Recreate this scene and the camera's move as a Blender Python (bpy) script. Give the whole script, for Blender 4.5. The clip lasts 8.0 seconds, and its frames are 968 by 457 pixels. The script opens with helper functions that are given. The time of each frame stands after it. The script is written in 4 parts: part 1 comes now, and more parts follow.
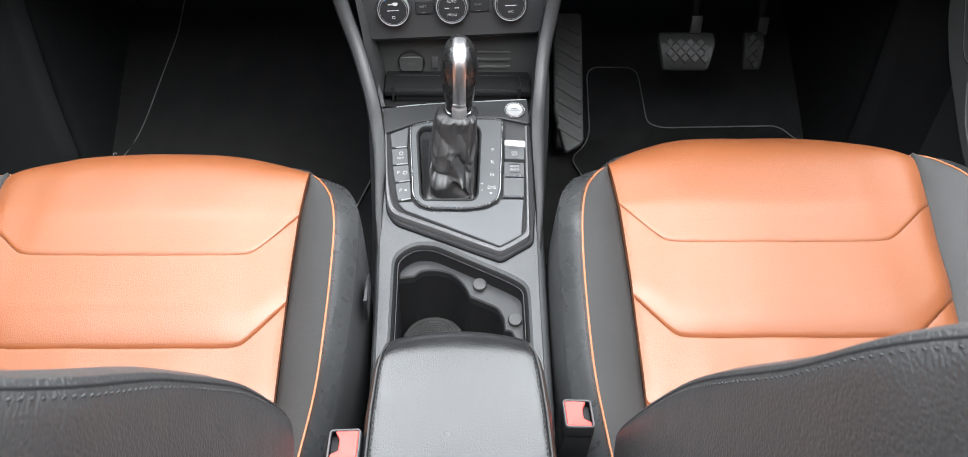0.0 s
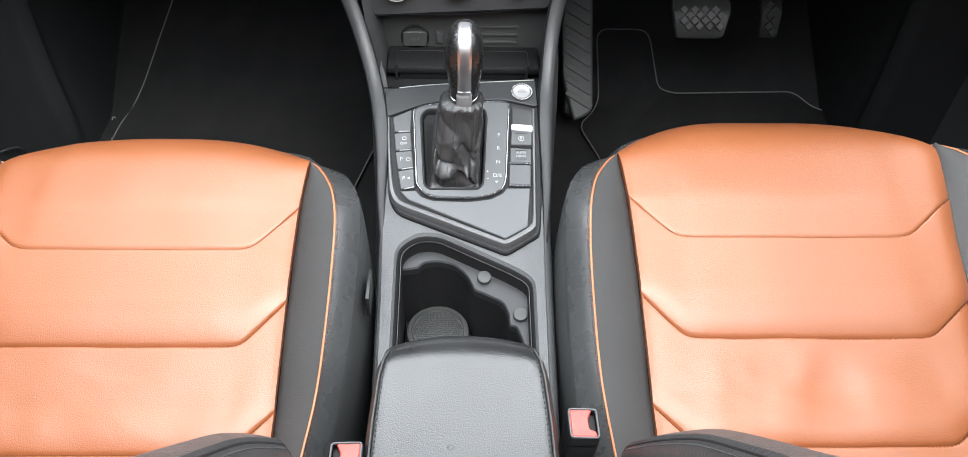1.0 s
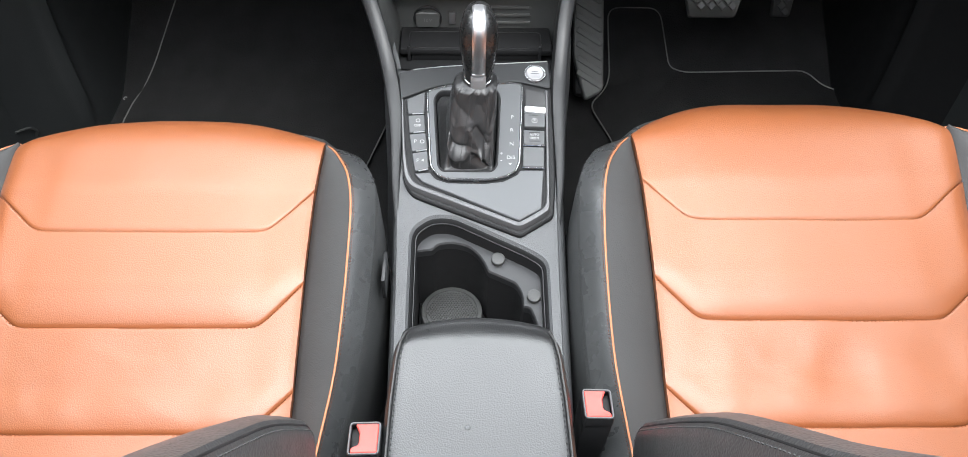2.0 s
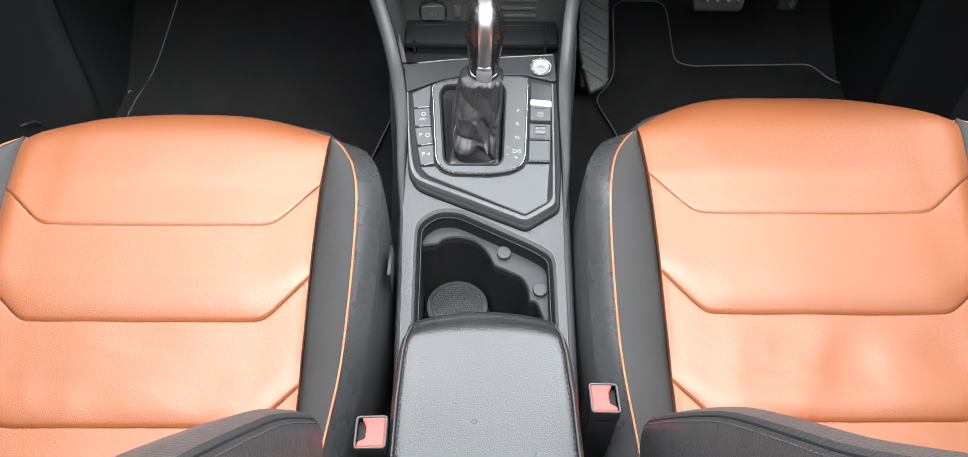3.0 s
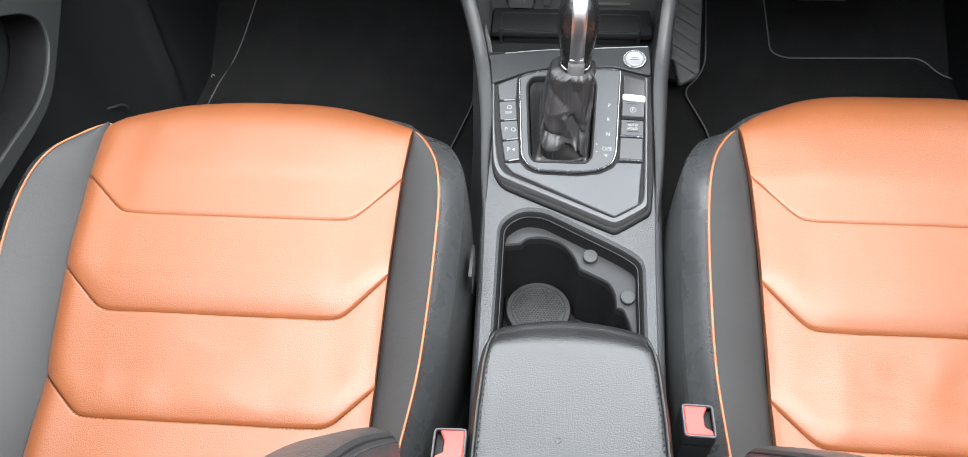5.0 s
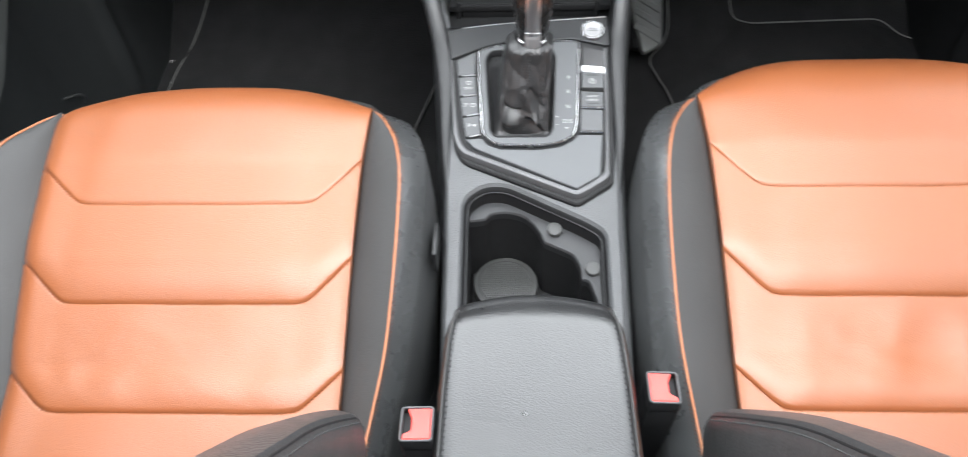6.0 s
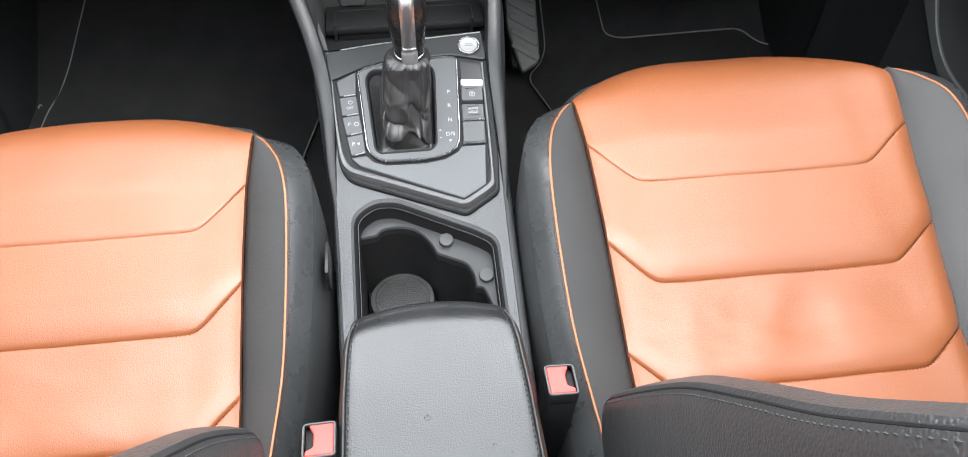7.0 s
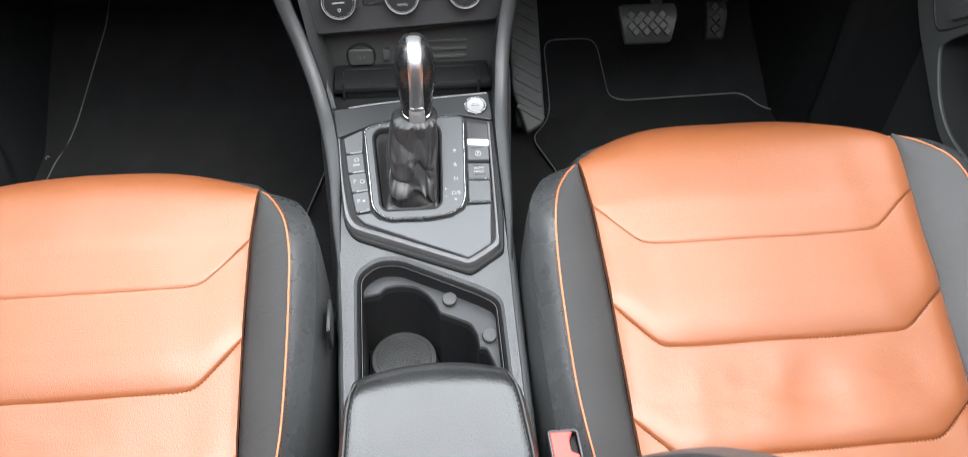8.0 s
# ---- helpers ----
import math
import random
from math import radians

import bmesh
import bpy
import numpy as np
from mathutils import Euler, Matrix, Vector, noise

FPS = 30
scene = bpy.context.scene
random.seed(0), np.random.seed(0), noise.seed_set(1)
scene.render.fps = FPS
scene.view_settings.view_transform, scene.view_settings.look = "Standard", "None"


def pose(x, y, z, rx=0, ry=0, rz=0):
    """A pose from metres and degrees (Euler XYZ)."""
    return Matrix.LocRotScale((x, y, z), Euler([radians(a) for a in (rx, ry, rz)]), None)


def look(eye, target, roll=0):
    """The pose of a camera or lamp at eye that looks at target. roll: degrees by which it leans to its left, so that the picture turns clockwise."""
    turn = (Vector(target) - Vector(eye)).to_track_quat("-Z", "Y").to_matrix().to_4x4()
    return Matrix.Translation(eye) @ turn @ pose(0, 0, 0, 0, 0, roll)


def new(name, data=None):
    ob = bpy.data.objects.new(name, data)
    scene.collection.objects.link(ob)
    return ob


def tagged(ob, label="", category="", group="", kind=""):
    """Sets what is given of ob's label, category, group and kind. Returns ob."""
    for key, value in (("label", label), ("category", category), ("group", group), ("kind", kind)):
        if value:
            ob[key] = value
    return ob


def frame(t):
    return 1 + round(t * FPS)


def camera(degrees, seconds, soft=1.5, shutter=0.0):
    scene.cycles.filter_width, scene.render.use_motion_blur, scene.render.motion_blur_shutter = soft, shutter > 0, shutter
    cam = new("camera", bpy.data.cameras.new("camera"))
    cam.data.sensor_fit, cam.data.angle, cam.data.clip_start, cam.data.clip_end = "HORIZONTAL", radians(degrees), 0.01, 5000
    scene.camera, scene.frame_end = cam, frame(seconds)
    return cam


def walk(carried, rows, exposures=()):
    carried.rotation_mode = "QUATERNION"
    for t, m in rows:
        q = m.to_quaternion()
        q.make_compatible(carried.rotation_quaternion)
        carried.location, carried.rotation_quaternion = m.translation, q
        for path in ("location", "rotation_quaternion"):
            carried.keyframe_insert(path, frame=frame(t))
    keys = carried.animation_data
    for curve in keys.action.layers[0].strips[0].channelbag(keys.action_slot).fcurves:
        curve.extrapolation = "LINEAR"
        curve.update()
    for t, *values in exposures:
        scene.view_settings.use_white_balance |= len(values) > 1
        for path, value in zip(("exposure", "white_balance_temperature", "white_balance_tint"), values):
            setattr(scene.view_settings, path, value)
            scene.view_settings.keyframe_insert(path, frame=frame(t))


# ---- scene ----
cam = camera(61.9, 8.0, soft=0.6, shutter=0.4)
PATH = [
    (0, (-0.01, 0.012, 1.032), (0.069, 1.49, -0.314), 2.1),
    (0.5, (-0.012, 0.049, 1.042), (0.059, 1.5, -0.333), 2.3),
    (0.7, (-0.0098, 0.0613, 1.0504), (0.0573, 1.4686, -0.3683), 2.24),
    (1, (-0.008, 0.071, 1.057), (0.056, 1.444, -0.396), 2.2),
    (1.5, (-0.012, 0.074, 1.067), (0.045, 1.42, -0.411), 1.9),
    (2, (-0.017, 0.071, 1.066), (0.032, 1.401, -0.426), 1.8),
    (3.5, (-0.02, 0.074, 1.064), (0.018, 1.389, -0.443), 1.5),
    (4, (-0.018, 0.081, 1.063), (0.016, 1.388, -0.451), 1.4),
    (4.5, (-0.028, 0.091, 1.053), (-0.048, 1.396, -0.462), 0.3),
    (4.7, (-0.037, 0.102, 1.046), (-0.13, 1.401, -0.472), -0.6),
    (5.8, (-0.028, 0.117, 1.04), (-0.18, 1.365, -0.516), -3.5),
    (6, (-0.022, 0.113, 1.042), (-0.096, 1.357, -0.522), -2.8),
    (6.5, (-0.011, 0.103, 1.04), (0.094, 1.342, -0.526), 0.2),
    (7, (-0.012, 0.089, 1.035), (0.16, 1.384, -0.48), 1.1),
    (7.5, (-0.015, 0.083, 1.037), (0.173, 1.429, -0.431), 1.6),
    (7.7, (-0.015, 0.0862, 1.0359), (0.1706, 1.4463, -0.4189), 1.68),
    (7.9, (-0.015, 0.091, 1.0343), (0.167, 1.4717, -0.401), 1.8),
    (8, (-0.015, 0.095, 1.033), (0.164, 1.493, -0.386), 1.9),
]
walk(cam, [(t, look(eye, target, roll)) for t, eye, target, roll in PATH])

# ---- light ----
world = bpy.data.worlds.new("sky")
scene.world = world
world.use_nodes = True
wn = world.node_tree
sky = wn.nodes.new("ShaderNodeTexSky")
sky.sky_type = "NISHITA"
sky.sun_disc = False
sky.sun_elevation, sky.sun_rotation = radians(52), radians(150)
wn.links.new(sky.outputs[0], wn.nodes["Background"].inputs[0])
wn.nodes["Background"].inputs[1].default_value = 0.10
sun_data = bpy.data.lights.new("sun", "SUN")
sun_data.energy, sun_data.angle, sun_data.color = 0.8, radians(14), (1.0, 0.97, 0.93)
sun = new("sun", sun_data)
sun.matrix_world = look((0.6, -1.0, 3.0), (0, 0.6, 0.4))
scene.view_settings.exposure = 0.0


def window_light(name, eye, target, sx, sy, watts, color=(1.0, 1.0, 1.0)):
    data = bpy.data.lights.new(name, "AREA")
    data.shape, data.size, data.size_y, data.energy, data.color = "RECTANGLE", sx, sy, watts, color
    ob = new(name, data)
    ob.matrix_world = look(eye, target)
    return ob


# overhead lamp added in an assumed roof opening, which is out of view
window_light("added_roof_daylight", (0, 0.20, 1.44), (0, 0.201, 0.0), 1.10, 0.86, 33.5, (0.95, 0.99, 1.02))
window_light("windscreen_daylight", (0, 1.22, 1.17), (0, 0.73, 0.34), 1.40, 0.80, 33.0, (0.95, 0.99, 1.02))
window_light("side_window_daylight", (-0.79, 0.50, 1.18), (0, 0.55, 0.50), 1.1, 0.42, 4.2, (0.95, 0.98, 1.0))
window_light("side_window_daylight", (0.79, 0.50, 1.18), (0, 0.55, 0.50), 1.1, 0.42, 4.2, (0.95, 0.98, 1.0))


# ---- materials ----
def material(name, base, rough, metal=0.0, grain=0.0, grain_size=0.001, vary=0.15, patch=0.12, cells=False, coat=0.0, spec=0.5, rvary=0.08, creases=0.0, coat_rough=0.15):
    m = bpy.data.materials.new(name)
    m.use_nodes = True
    nt = m.node_tree
    b = nt.nodes["Principled BSDF"]
    b.inputs["Metallic"].default_value = metal
    b.inputs["Coat Weight"].default_value = coat
    b.inputs["Coat Roughness"].default_value = coat_rough
    b.inputs["Specular IOR Level"].default_value = spec
    tc = nt.nodes.new("ShaderNodeTexCoord")
    big = nt.nodes.new("ShaderNodeTexNoise")
    big.inputs["Scale"].default_value = 1.0 / patch
    big.inputs["Detail"].default_value = 5
    nt.links.new(tc.outputs["Object"], big.inputs["Vector"])
    ramp = nt.nodes.new("ShaderNodeMix")
    ramp.data_type = "RGBA"
    ramp.inputs[6].default_value = (*[c * (1 - vary) for c in base], 1)
    ramp.inputs[7].default_value = (*[min(1, c * (1 + vary)) for c in base], 1)
    nt.links.new(big.outputs["Fac"], ramp.inputs[0])
    nt.links.new(ramp.outputs[2], b.inputs["Base Color"])
    mid = nt.nodes.new("ShaderNodeTexNoise")
    mid.inputs["Scale"].default_value = 4.0 / patch
    mid.inputs["Detail"].default_value = 6
    nt.links.new(tc.outputs["Object"], mid.inputs["Vector"])
    rr = nt.nodes.new("ShaderNodeMapRange")
    rr.inputs["To Min"].default_value = max(0.02, rough - rvary)
    rr.inputs["To Max"].default_value = min(1, rough + rvary)
    nt.links.new(mid.outputs["Fac"], rr.inputs["Value"])
    nt.links.new(rr.outputs[0], b.inputs["Roughness"])
    if grain > 0:
        if cells:
            fine = nt.nodes.new("ShaderNodeTexVoronoi")
            fine.feature = "SMOOTH_F1"
            fine.inputs["Scale"].default_value = 1.0 / grain_size
            height = fine.outputs["Distance"]
        else:
            fine = nt.nodes.new("ShaderNodeTexNoise")
            fine.inputs["Scale"].default_value = 1.0 / grain_size
            fine.inputs["Detail"].default_value = 3
            height = fine.outputs["Fac"]
        nt.links.new(tc.outputs["Object"], fine.inputs["Vector"])
        bump = nt.nodes.new("ShaderNodeBump")
        bump.inputs["Strength"].default_value = grain
        bump.inputs["Distance"].default_value = grain_size * 0.5
        bump.invert = cells
        nt.links.new(height, bump.inputs["Height"])
        last = bump
        if creases > 0:
            cr = nt.nodes.new("ShaderNodeTexNoise")
            cr.inputs["Scale"].default_value = 38
            cr.inputs["Detail"].default_value = 5
            cr.inputs["Distortion"].default_value = 1.2
            nt.links.new(tc.outputs["Object"], cr.inputs["Vector"])
            b2 = nt.nodes.new("ShaderNodeBump")
            b2.inputs["Strength"].default_value = creases
            b2.inputs["Distance"].default_value = 0.004
            nt.links.new(cr.outputs["Fac"], b2.inputs["Height"])
            nt.links.new(bump.outputs[0], b2.inputs["Normal"])
            last = b2
        nt.links.new(last.outputs[0], b.inputs["Normal"])
        nt.links.new(last.outputs[0], b.inputs["Coat Normal"])
    return m


ORANGE = material("orange_leather", (0.284, 0.0800, 0.0190), 0.55, grain=0.34, grain_size=0.0011, cells=True, vary=0.07, patch=0.10, creases=0.03, spec=0.7, coat=1.0, coat_rough=0.38)
DOOR_GREY = material("satin_grey_door_plastic", (0.052, 0.0545, 0.0537), 0.5, grain=0.2, grain_size=0.001, vary=0.08, patch=0.1)
BOOT = material("boot_leather", (0.021, 0.021, 0.0215), 0.36, grain=0.4, grain_size=0.0010, cells=True, vary=0.25, patch=0.03, creases=0.08, spec=0.7)
BLACK = material("black_leather", (0.044, 0.0455, 0.0465), 0.28, grain=0.22, grain_size=0.0012, cells=True, vary=0.2, patch=0.08, creases=0.02, spec=1.0)
# darker copy of black_leather, the backrest's lower brightness put into its colour
BACK_LEATHER = material("dimmed_black_leather", (0.030, 0.0305, 0.0312), 0.44, grain=0.5, grain_size=0.0016, cells=True, vary=0.2, patch=0.08, creases=0.02, spec=0.9)
SKIRT_LEATHER = material("side_panel_leather", (0.050, 0.0515, 0.052), 0.5, grain=0.3, grain_size=0.0012, cells=True, vary=0.15, patch=0.08, spec=0.6)
ARM_LEATHER = material("armrest_leather", (0.0125, 0.0127, 0.0133), 0.31, grain=0.34, grain_size=0.0012, cells=True, vary=0.15, patch=0.08, creases=0.0, spec=1.0)
SMOOTH_BLACK = material("smooth_black_leather", (0.058, 0.0578, 0.0575), 0.44, grain=0.2, grain_size=0.0014, cells=True, vary=0.15, patch=0.09, creases=0.10, spec=0.24)
PIPING = material("orange_piping", (0.44, 0.165, 0.075), 0.4, grain=0.2, grain_size=0.0012, vary=0.1, patch=0.03)
SEAM_THREAD = material("brown_thread", (0.13, 0.038, 0.014), 0.8, vary=0.2, patch=0.01)
GREY_THREAD = material("grey_thread", (0.034, 0.034, 0.034), 0.8, vary=0.2, patch=0.01)
PLASTIC = material("grained_black_plastic", (0.078, 0.080, 0.083), 0.38, grain=0.7, grain_size=0.0013, cells=True, vary=0.12, patch=0.07)
DOOR_BLACK = material("dark_door_plastic", (0.028, 0.0305, 0.031), 0.55, grain=0.3, grain_size=0.0012, cells=True, vary=0.2, patch=0.12, spec=0.4)
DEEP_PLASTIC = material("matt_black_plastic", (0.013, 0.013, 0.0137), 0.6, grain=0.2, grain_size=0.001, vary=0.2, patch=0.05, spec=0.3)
LEDGE = material("glossy_grey_plastic", (0.020, 0.0205, 0.022), 0.40, grain=0.08, grain_size=0.0008, vary=0.1, patch=0.05, spec=0.5)
TRAY_BLACK = material("rubber_shelf_mat", (0.013, 0.013, 0.0135), 0.7, grain=0.3, grain_size=0.001, vary=0.2, patch=0.03, spec=0.15)
STRUT = material("satin_grey_plastic", (0.0150, 0.0154, 0.0160), 0.36, grain=0.08, grain_size=0.0008, vary=0.08, patch=0.1, spec=0.45)
PLATE = material("satin_graphite_panel", (0.088, 0.091, 0.095), 0.38, metal=0.25, grain=0.05, grain_size=0.0006, vary=0.06, patch=0.12, rvary=0.04)
UPPER_PLATE = material("dark_graphite_panel", (0.019, 0.020, 0.0212), 0.33, metal=0.1, grain=0.05, grain_size=0.0006, vary=0.06, patch=0.12, rvary=0.04)
BUTTON = material("graphite_button", (0.070, 0.072, 0.075), 0.36, metal=0.15, grain=0.05, grain_size=0.0006, vary=0.05, patch=0.05, rvary=0.04)
GLOSS = material("gloss_black_panel", (0.038, 0.038, 0.039), 0.24, vary=0.2, patch=0.2, rvary=0.05, coat=0.3)
SILVER = material("satin_silver", (0.13, 0.13, 0.133), 0.44, metal=0.6, vary=0.05, patch=0.05, rvary=0.05)
BRUSHED = material("brushed_chrome", (0.74, 0.74, 0.75), 0.34, metal=1.0, vary=0.04, patch=0.04, rvary=0.03)
RINGS = material("silver_print_ring", (0.42, 0.42, 0.43), 0.35, metal=0.25, vary=0.04, patch=0.04, rvary=0.03)
WHEEL_LEATHER = material("wheel_leather", (0.013, 0.012, 0.0115), 0.55, grain=0.2, grain_size=0.0011, cells=True, vary=0.15, patch=0.04, spec=0.12)
KNOB = material("knob_leather", (0.012, 0.012, 0.012), 0.28, grain=0.08, grain_size=0.0009, cells=True, vary=0.15, patch=0.03, spec=0.7)
GREY_RUBBER = material("grey_rubber", (0.145, 0.15, 0.145), 0.6, grain=0.3, grain_size=0.0015, vary=0.25, patch=0.04)
CUP_RUBBER = material("cup_rubber", (0.024, 0.0245, 0.024), 0.6, grain=0.3, grain_size=0.0012, vary=0.2, patch=0.03)
CHROME = material("satin_chrome", (0.62, 0.62, 0.63), 0.26, metal=1.0, vary=0.04, patch=0.05, rvary=0.05)
BRIGHT = material("bright_silver", (0.66, 0.66, 0.67), 0.30, metal=0.75, vary=0.03, patch=0.03, rvary=0.05)
RED = material("red_plastic", (0.72, 0.075, 0.06), 0.38, vary=0.08, patch=0.02)
CAP_SILVER = material("satin_button_cap", (0.36, 0.36, 0.365), 0.42, metal=0.5, vary=0.04, patch=0.01, rvary=0.05)
GREY_PRINT = material("grey_print", (0.36, 0.36, 0.36), 0.5, vary=0.03, patch=0.05)
WHITE = material("white_print", (0.52, 0.52, 0.52), 0.5, vary=0.03, patch=0.05)
# darker copy of grey_print, the dim light on this lettering is in its colour
DIM_PRINT = material("dimmed_print", (0.12, 0.12, 0.12), 0.6, vary=0.03, patch=0.05)
BLUE = material("blue_print", (0.05, 0.25, 0.7), 0.5, vary=0.03, patch=0.05)
CARPET = material("black_carpet", (0.025, 0.025, 0.0255), 0.95, grain=0.9, grain_size=0.003, vary=0.35, patch=0.05, spec=0.15)
BINDING = material("grey_binding", (0.18, 0.18, 0.176), 0.8, grain=0.4, grain_size=0.001, vary=0.2, patch=0.03)
PEDAL_RUBBER = material("brake_pedal_rubber", (0.060, 0.060, 0.058), 0.36, grain=0.3, grain_size=0.0012, vary=0.3, patch=0.03)
# darker copy of the pedal rubber, the accelerator's shade put into its colour
SHADED_RUBBER = material("shaded_pedal_rubber", (0.018, 0.018, 0.018), 0.6, grain=0.3, grain_size=0.0012, vary=0.2, patch=0.04)
RUBBER = material("black_rubber", (0.054, 0.055, 0.054), 0.55, grain=0.3, grain_size=0.0012, vary=0.2, patch=0.04)
HEADLINER = material("grey_headliner", (0.30, 0.30, 0.29), 0.9, grain=0.5, grain_size=0.002, vary=0.05, patch=0.3)
METAL = material("dark_steel", (0.10, 0.10, 0.11), 0.4, metal=0.9, vary=0.2, patch=0.05)


# ---- mesh helpers ----
def link_mesh(name, bm, mat, smooth=True):
    bmesh.ops.recalc_face_normals(bm, faces=bm.faces)
    me = bpy.data.meshes.new(name)
    bm.to_mesh(me)
    bm.free()
    me.materials.append(mat)
    for p in me.polygons:
        p.use_smooth = smooth
    ob = new(name, me)
    if smooth:
        me.set_sharp_from_angle(angle=radians(38))
    return ob


def part(name, bm, mat, parent, label="", smooth=True):
    ob = link_mesh(name, bm, mat, smooth)
    ob.parent = parent
    if label:
        tagged(ob, label)
    return ob


def thing(name, at, label, category, group="", kind=""):
    ob = new(name)
    ob.location = at
    ob.empty_display_size = 0.05
    return tagged(ob, label, category, group, kind)


def loft(rows, closed=False, cap=False, bm=None):
    bm = bm or bmesh.new()
    vs = [[bm.verts.new(p) for p in r] for r in rows]
    n = len(rows[0])
    for a, b in zip(vs, vs[1:]):
        for j in range(n if closed else n - 1):
            bm.faces.new((a[j], a[(j + 1) % n], b[(j + 1) % n], b[j]))
    if cap:
        bm.faces.new(vs[0][::-1])
        bm.faces.new(vs[-1])
    return bm


def spline(pts, n):
    """Catmull-Rom through the points, n samples."""
    p = np.array(pts, float)
    p = np.vstack([2 * p[0] - p[1], p, 2 * p[-1] - p[-2]])
    out = []
    for s in np.linspace(0, len(pts) - 1 - 1e-9, n):
        i = int(s)
        t = s - i
        a, b, c, d = p[i], p[i + 1], p[i + 2], p[i + 3]
        out.append(0.5 * (2 * b + (c - a) * t + (2 * a - 5 * b + 4 * c - d) * t * t + (3 * b - a - 3 * c + d) * t ** 3))
    return [tuple(o) for o in out]


def sweep(pts, profile, up=(0, 0, 1), closed=False, cap=True, bm=None, scale=None):
    """Profile points (side, up) carried along a line."""
    P = [Vector(p) for p in pts]
    n = len(P)
    rows = []
    for i in range(n):
        if closed:
            t = (P[(i + 1) % n] - P[i - 1]).normalized()
        else:
            t = (P[min(i + 1, n - 1)] - P[max(i - 1, 0)]).normalized()
        side = t.cross(Vector(up)).normalized()
        u = side.cross(t).normalized()
        k = scale[i] if scale else 1.0
        rows.append([P[i] + side * a * k + u * b * k for a, b in profile])
    if closed:
        rows.append(rows[0])
    bm = loft(rows, closed=True, cap=cap and not closed, bm=bm)
    if closed:
        bmesh.ops.remove_doubles(bm, verts=bm.verts, dist=1e-6)
    return bm


def ring(r, n=8, flat=1.0):
    return [(r * math.cos(2 * math.pi * i / n), r * flat * math.sin(2 * math.pi * i / n)) for i in range(n)]


def rounded(pts, r, n=5):
    """A polygon with its corners rounded."""
    out = []
    m = len(pts)
    rs = r if isinstance(r, (list, tuple)) else [r] * m
    for i in range(m):
        a, b, c = Vector(pts[i - 1]), Vector(pts[i]), Vector(pts[(i + 1) % m])
        u, v = (a - b), (c - b)
        k = min(rs[i], 0.45 * u.length, 0.45 * v.length)
        p, q = b + u.normalized() * k, b + v.normalized() * k
        for j in range(n + 1):
            t = j / n
            out.append(tuple((1 - t) ** 2 * p + 2 * t * (1 - t) * b + t * t * q))
    return out


def offset(poly, d):
    """The polygon (anticlockwise) grown by d."""
    n = len(poly)
    out = []
    for i in range(n):
        a, b, c = (Vector(poly[j % n]) for j in (i - 1, i, i + 1))
        e = (c - a)
        if e.length < 1e-9:
            e = c - b
        e.normalize()
        out.append((b.x + e.y * d, b.y - e.x * d))
    return out


def ccw(poly):
    s = sum(a[0] * b[1] - b[0] * a[1] for a, b in zip(poly, poly[1:] + poly[:1]))
    return poly if s > 0 else poly[::-1]


def slab(outline, zf, thick, holes=(), cham=0.001, floor=None):
    """A plate with outline and holes in plan, its top on the surface zf(x, y), edges eased."""
    bm = bmesh.new()
    edges = []
    for k, loop in enumerate([outline, *holes]):
        loop = ccw(list(loop))
        s = 1 if k == 0 else -1
        top = [bm.verts.new((x, y, zf(x, y))) for x, y in offset(loop, -cham * s)]
        mid = [bm.verts.new((x, y, zf(x, y) - cham)) for x, y in loop]
        low = [bm.verts.new((x, y, zf(x, y) - thick if floor is None else floor)) for x, y in loop]
        n = len(loop)
        for i in range(n):
            j = (i + 1) % n
            edges.append(bm.edges.new((top[i], top[j])))
            bm.faces.new((top[i], top[j], mid[j], mid[i]))
            bm.faces.new((mid[i], mid[j], low[j], low[i]))
    bmesh.ops.triangle_fill(bm, edges=edges, use_beauty=True)
    return bm


def box(size, centre=(0, 0, 0), bevel=0.0, seg=2, turn=None):
    bm = bmesh.new()
    bmesh.ops.create_cube(bm, size=1.0)
    bmesh.ops.scale(bm, vec=size, verts=bm.verts)
    if bevel:
        bmesh.ops.bevel(bm, geom=bm.edges[:], offset=bevel, segments=seg, profile=0.5, affect="EDGES")
    if turn is not None:
        bmesh.ops.transform(bm, matrix=turn.to_4x4(), verts=bm.verts)
    bmesh.ops.translate(bm, vec=centre, verts=bm.verts)
    return bm


def disc(r, h, n=40, bevel=0.001, m=None, dish=0.0):
    """An upright drum with eased edges, base at z = 0."""
    prof = [(0.0001, -dish), (r * 0.8, -dish * 0.6), (r - bevel, 0), (r - bevel * 0.3, -bevel * 0.3), (r, -bevel), (r, -h)]
    rows = [[(a * math.cos(2 * math.pi * i / n), a * math.sin(2 * math.pi * i / n), h + z) for i in range(n)] for a, z in prof]
    bm = loft(rows, closed=True)
    if m is not None:
        bmesh.ops.transform(bm, matrix=m, verts=bm.verts)
    return bm


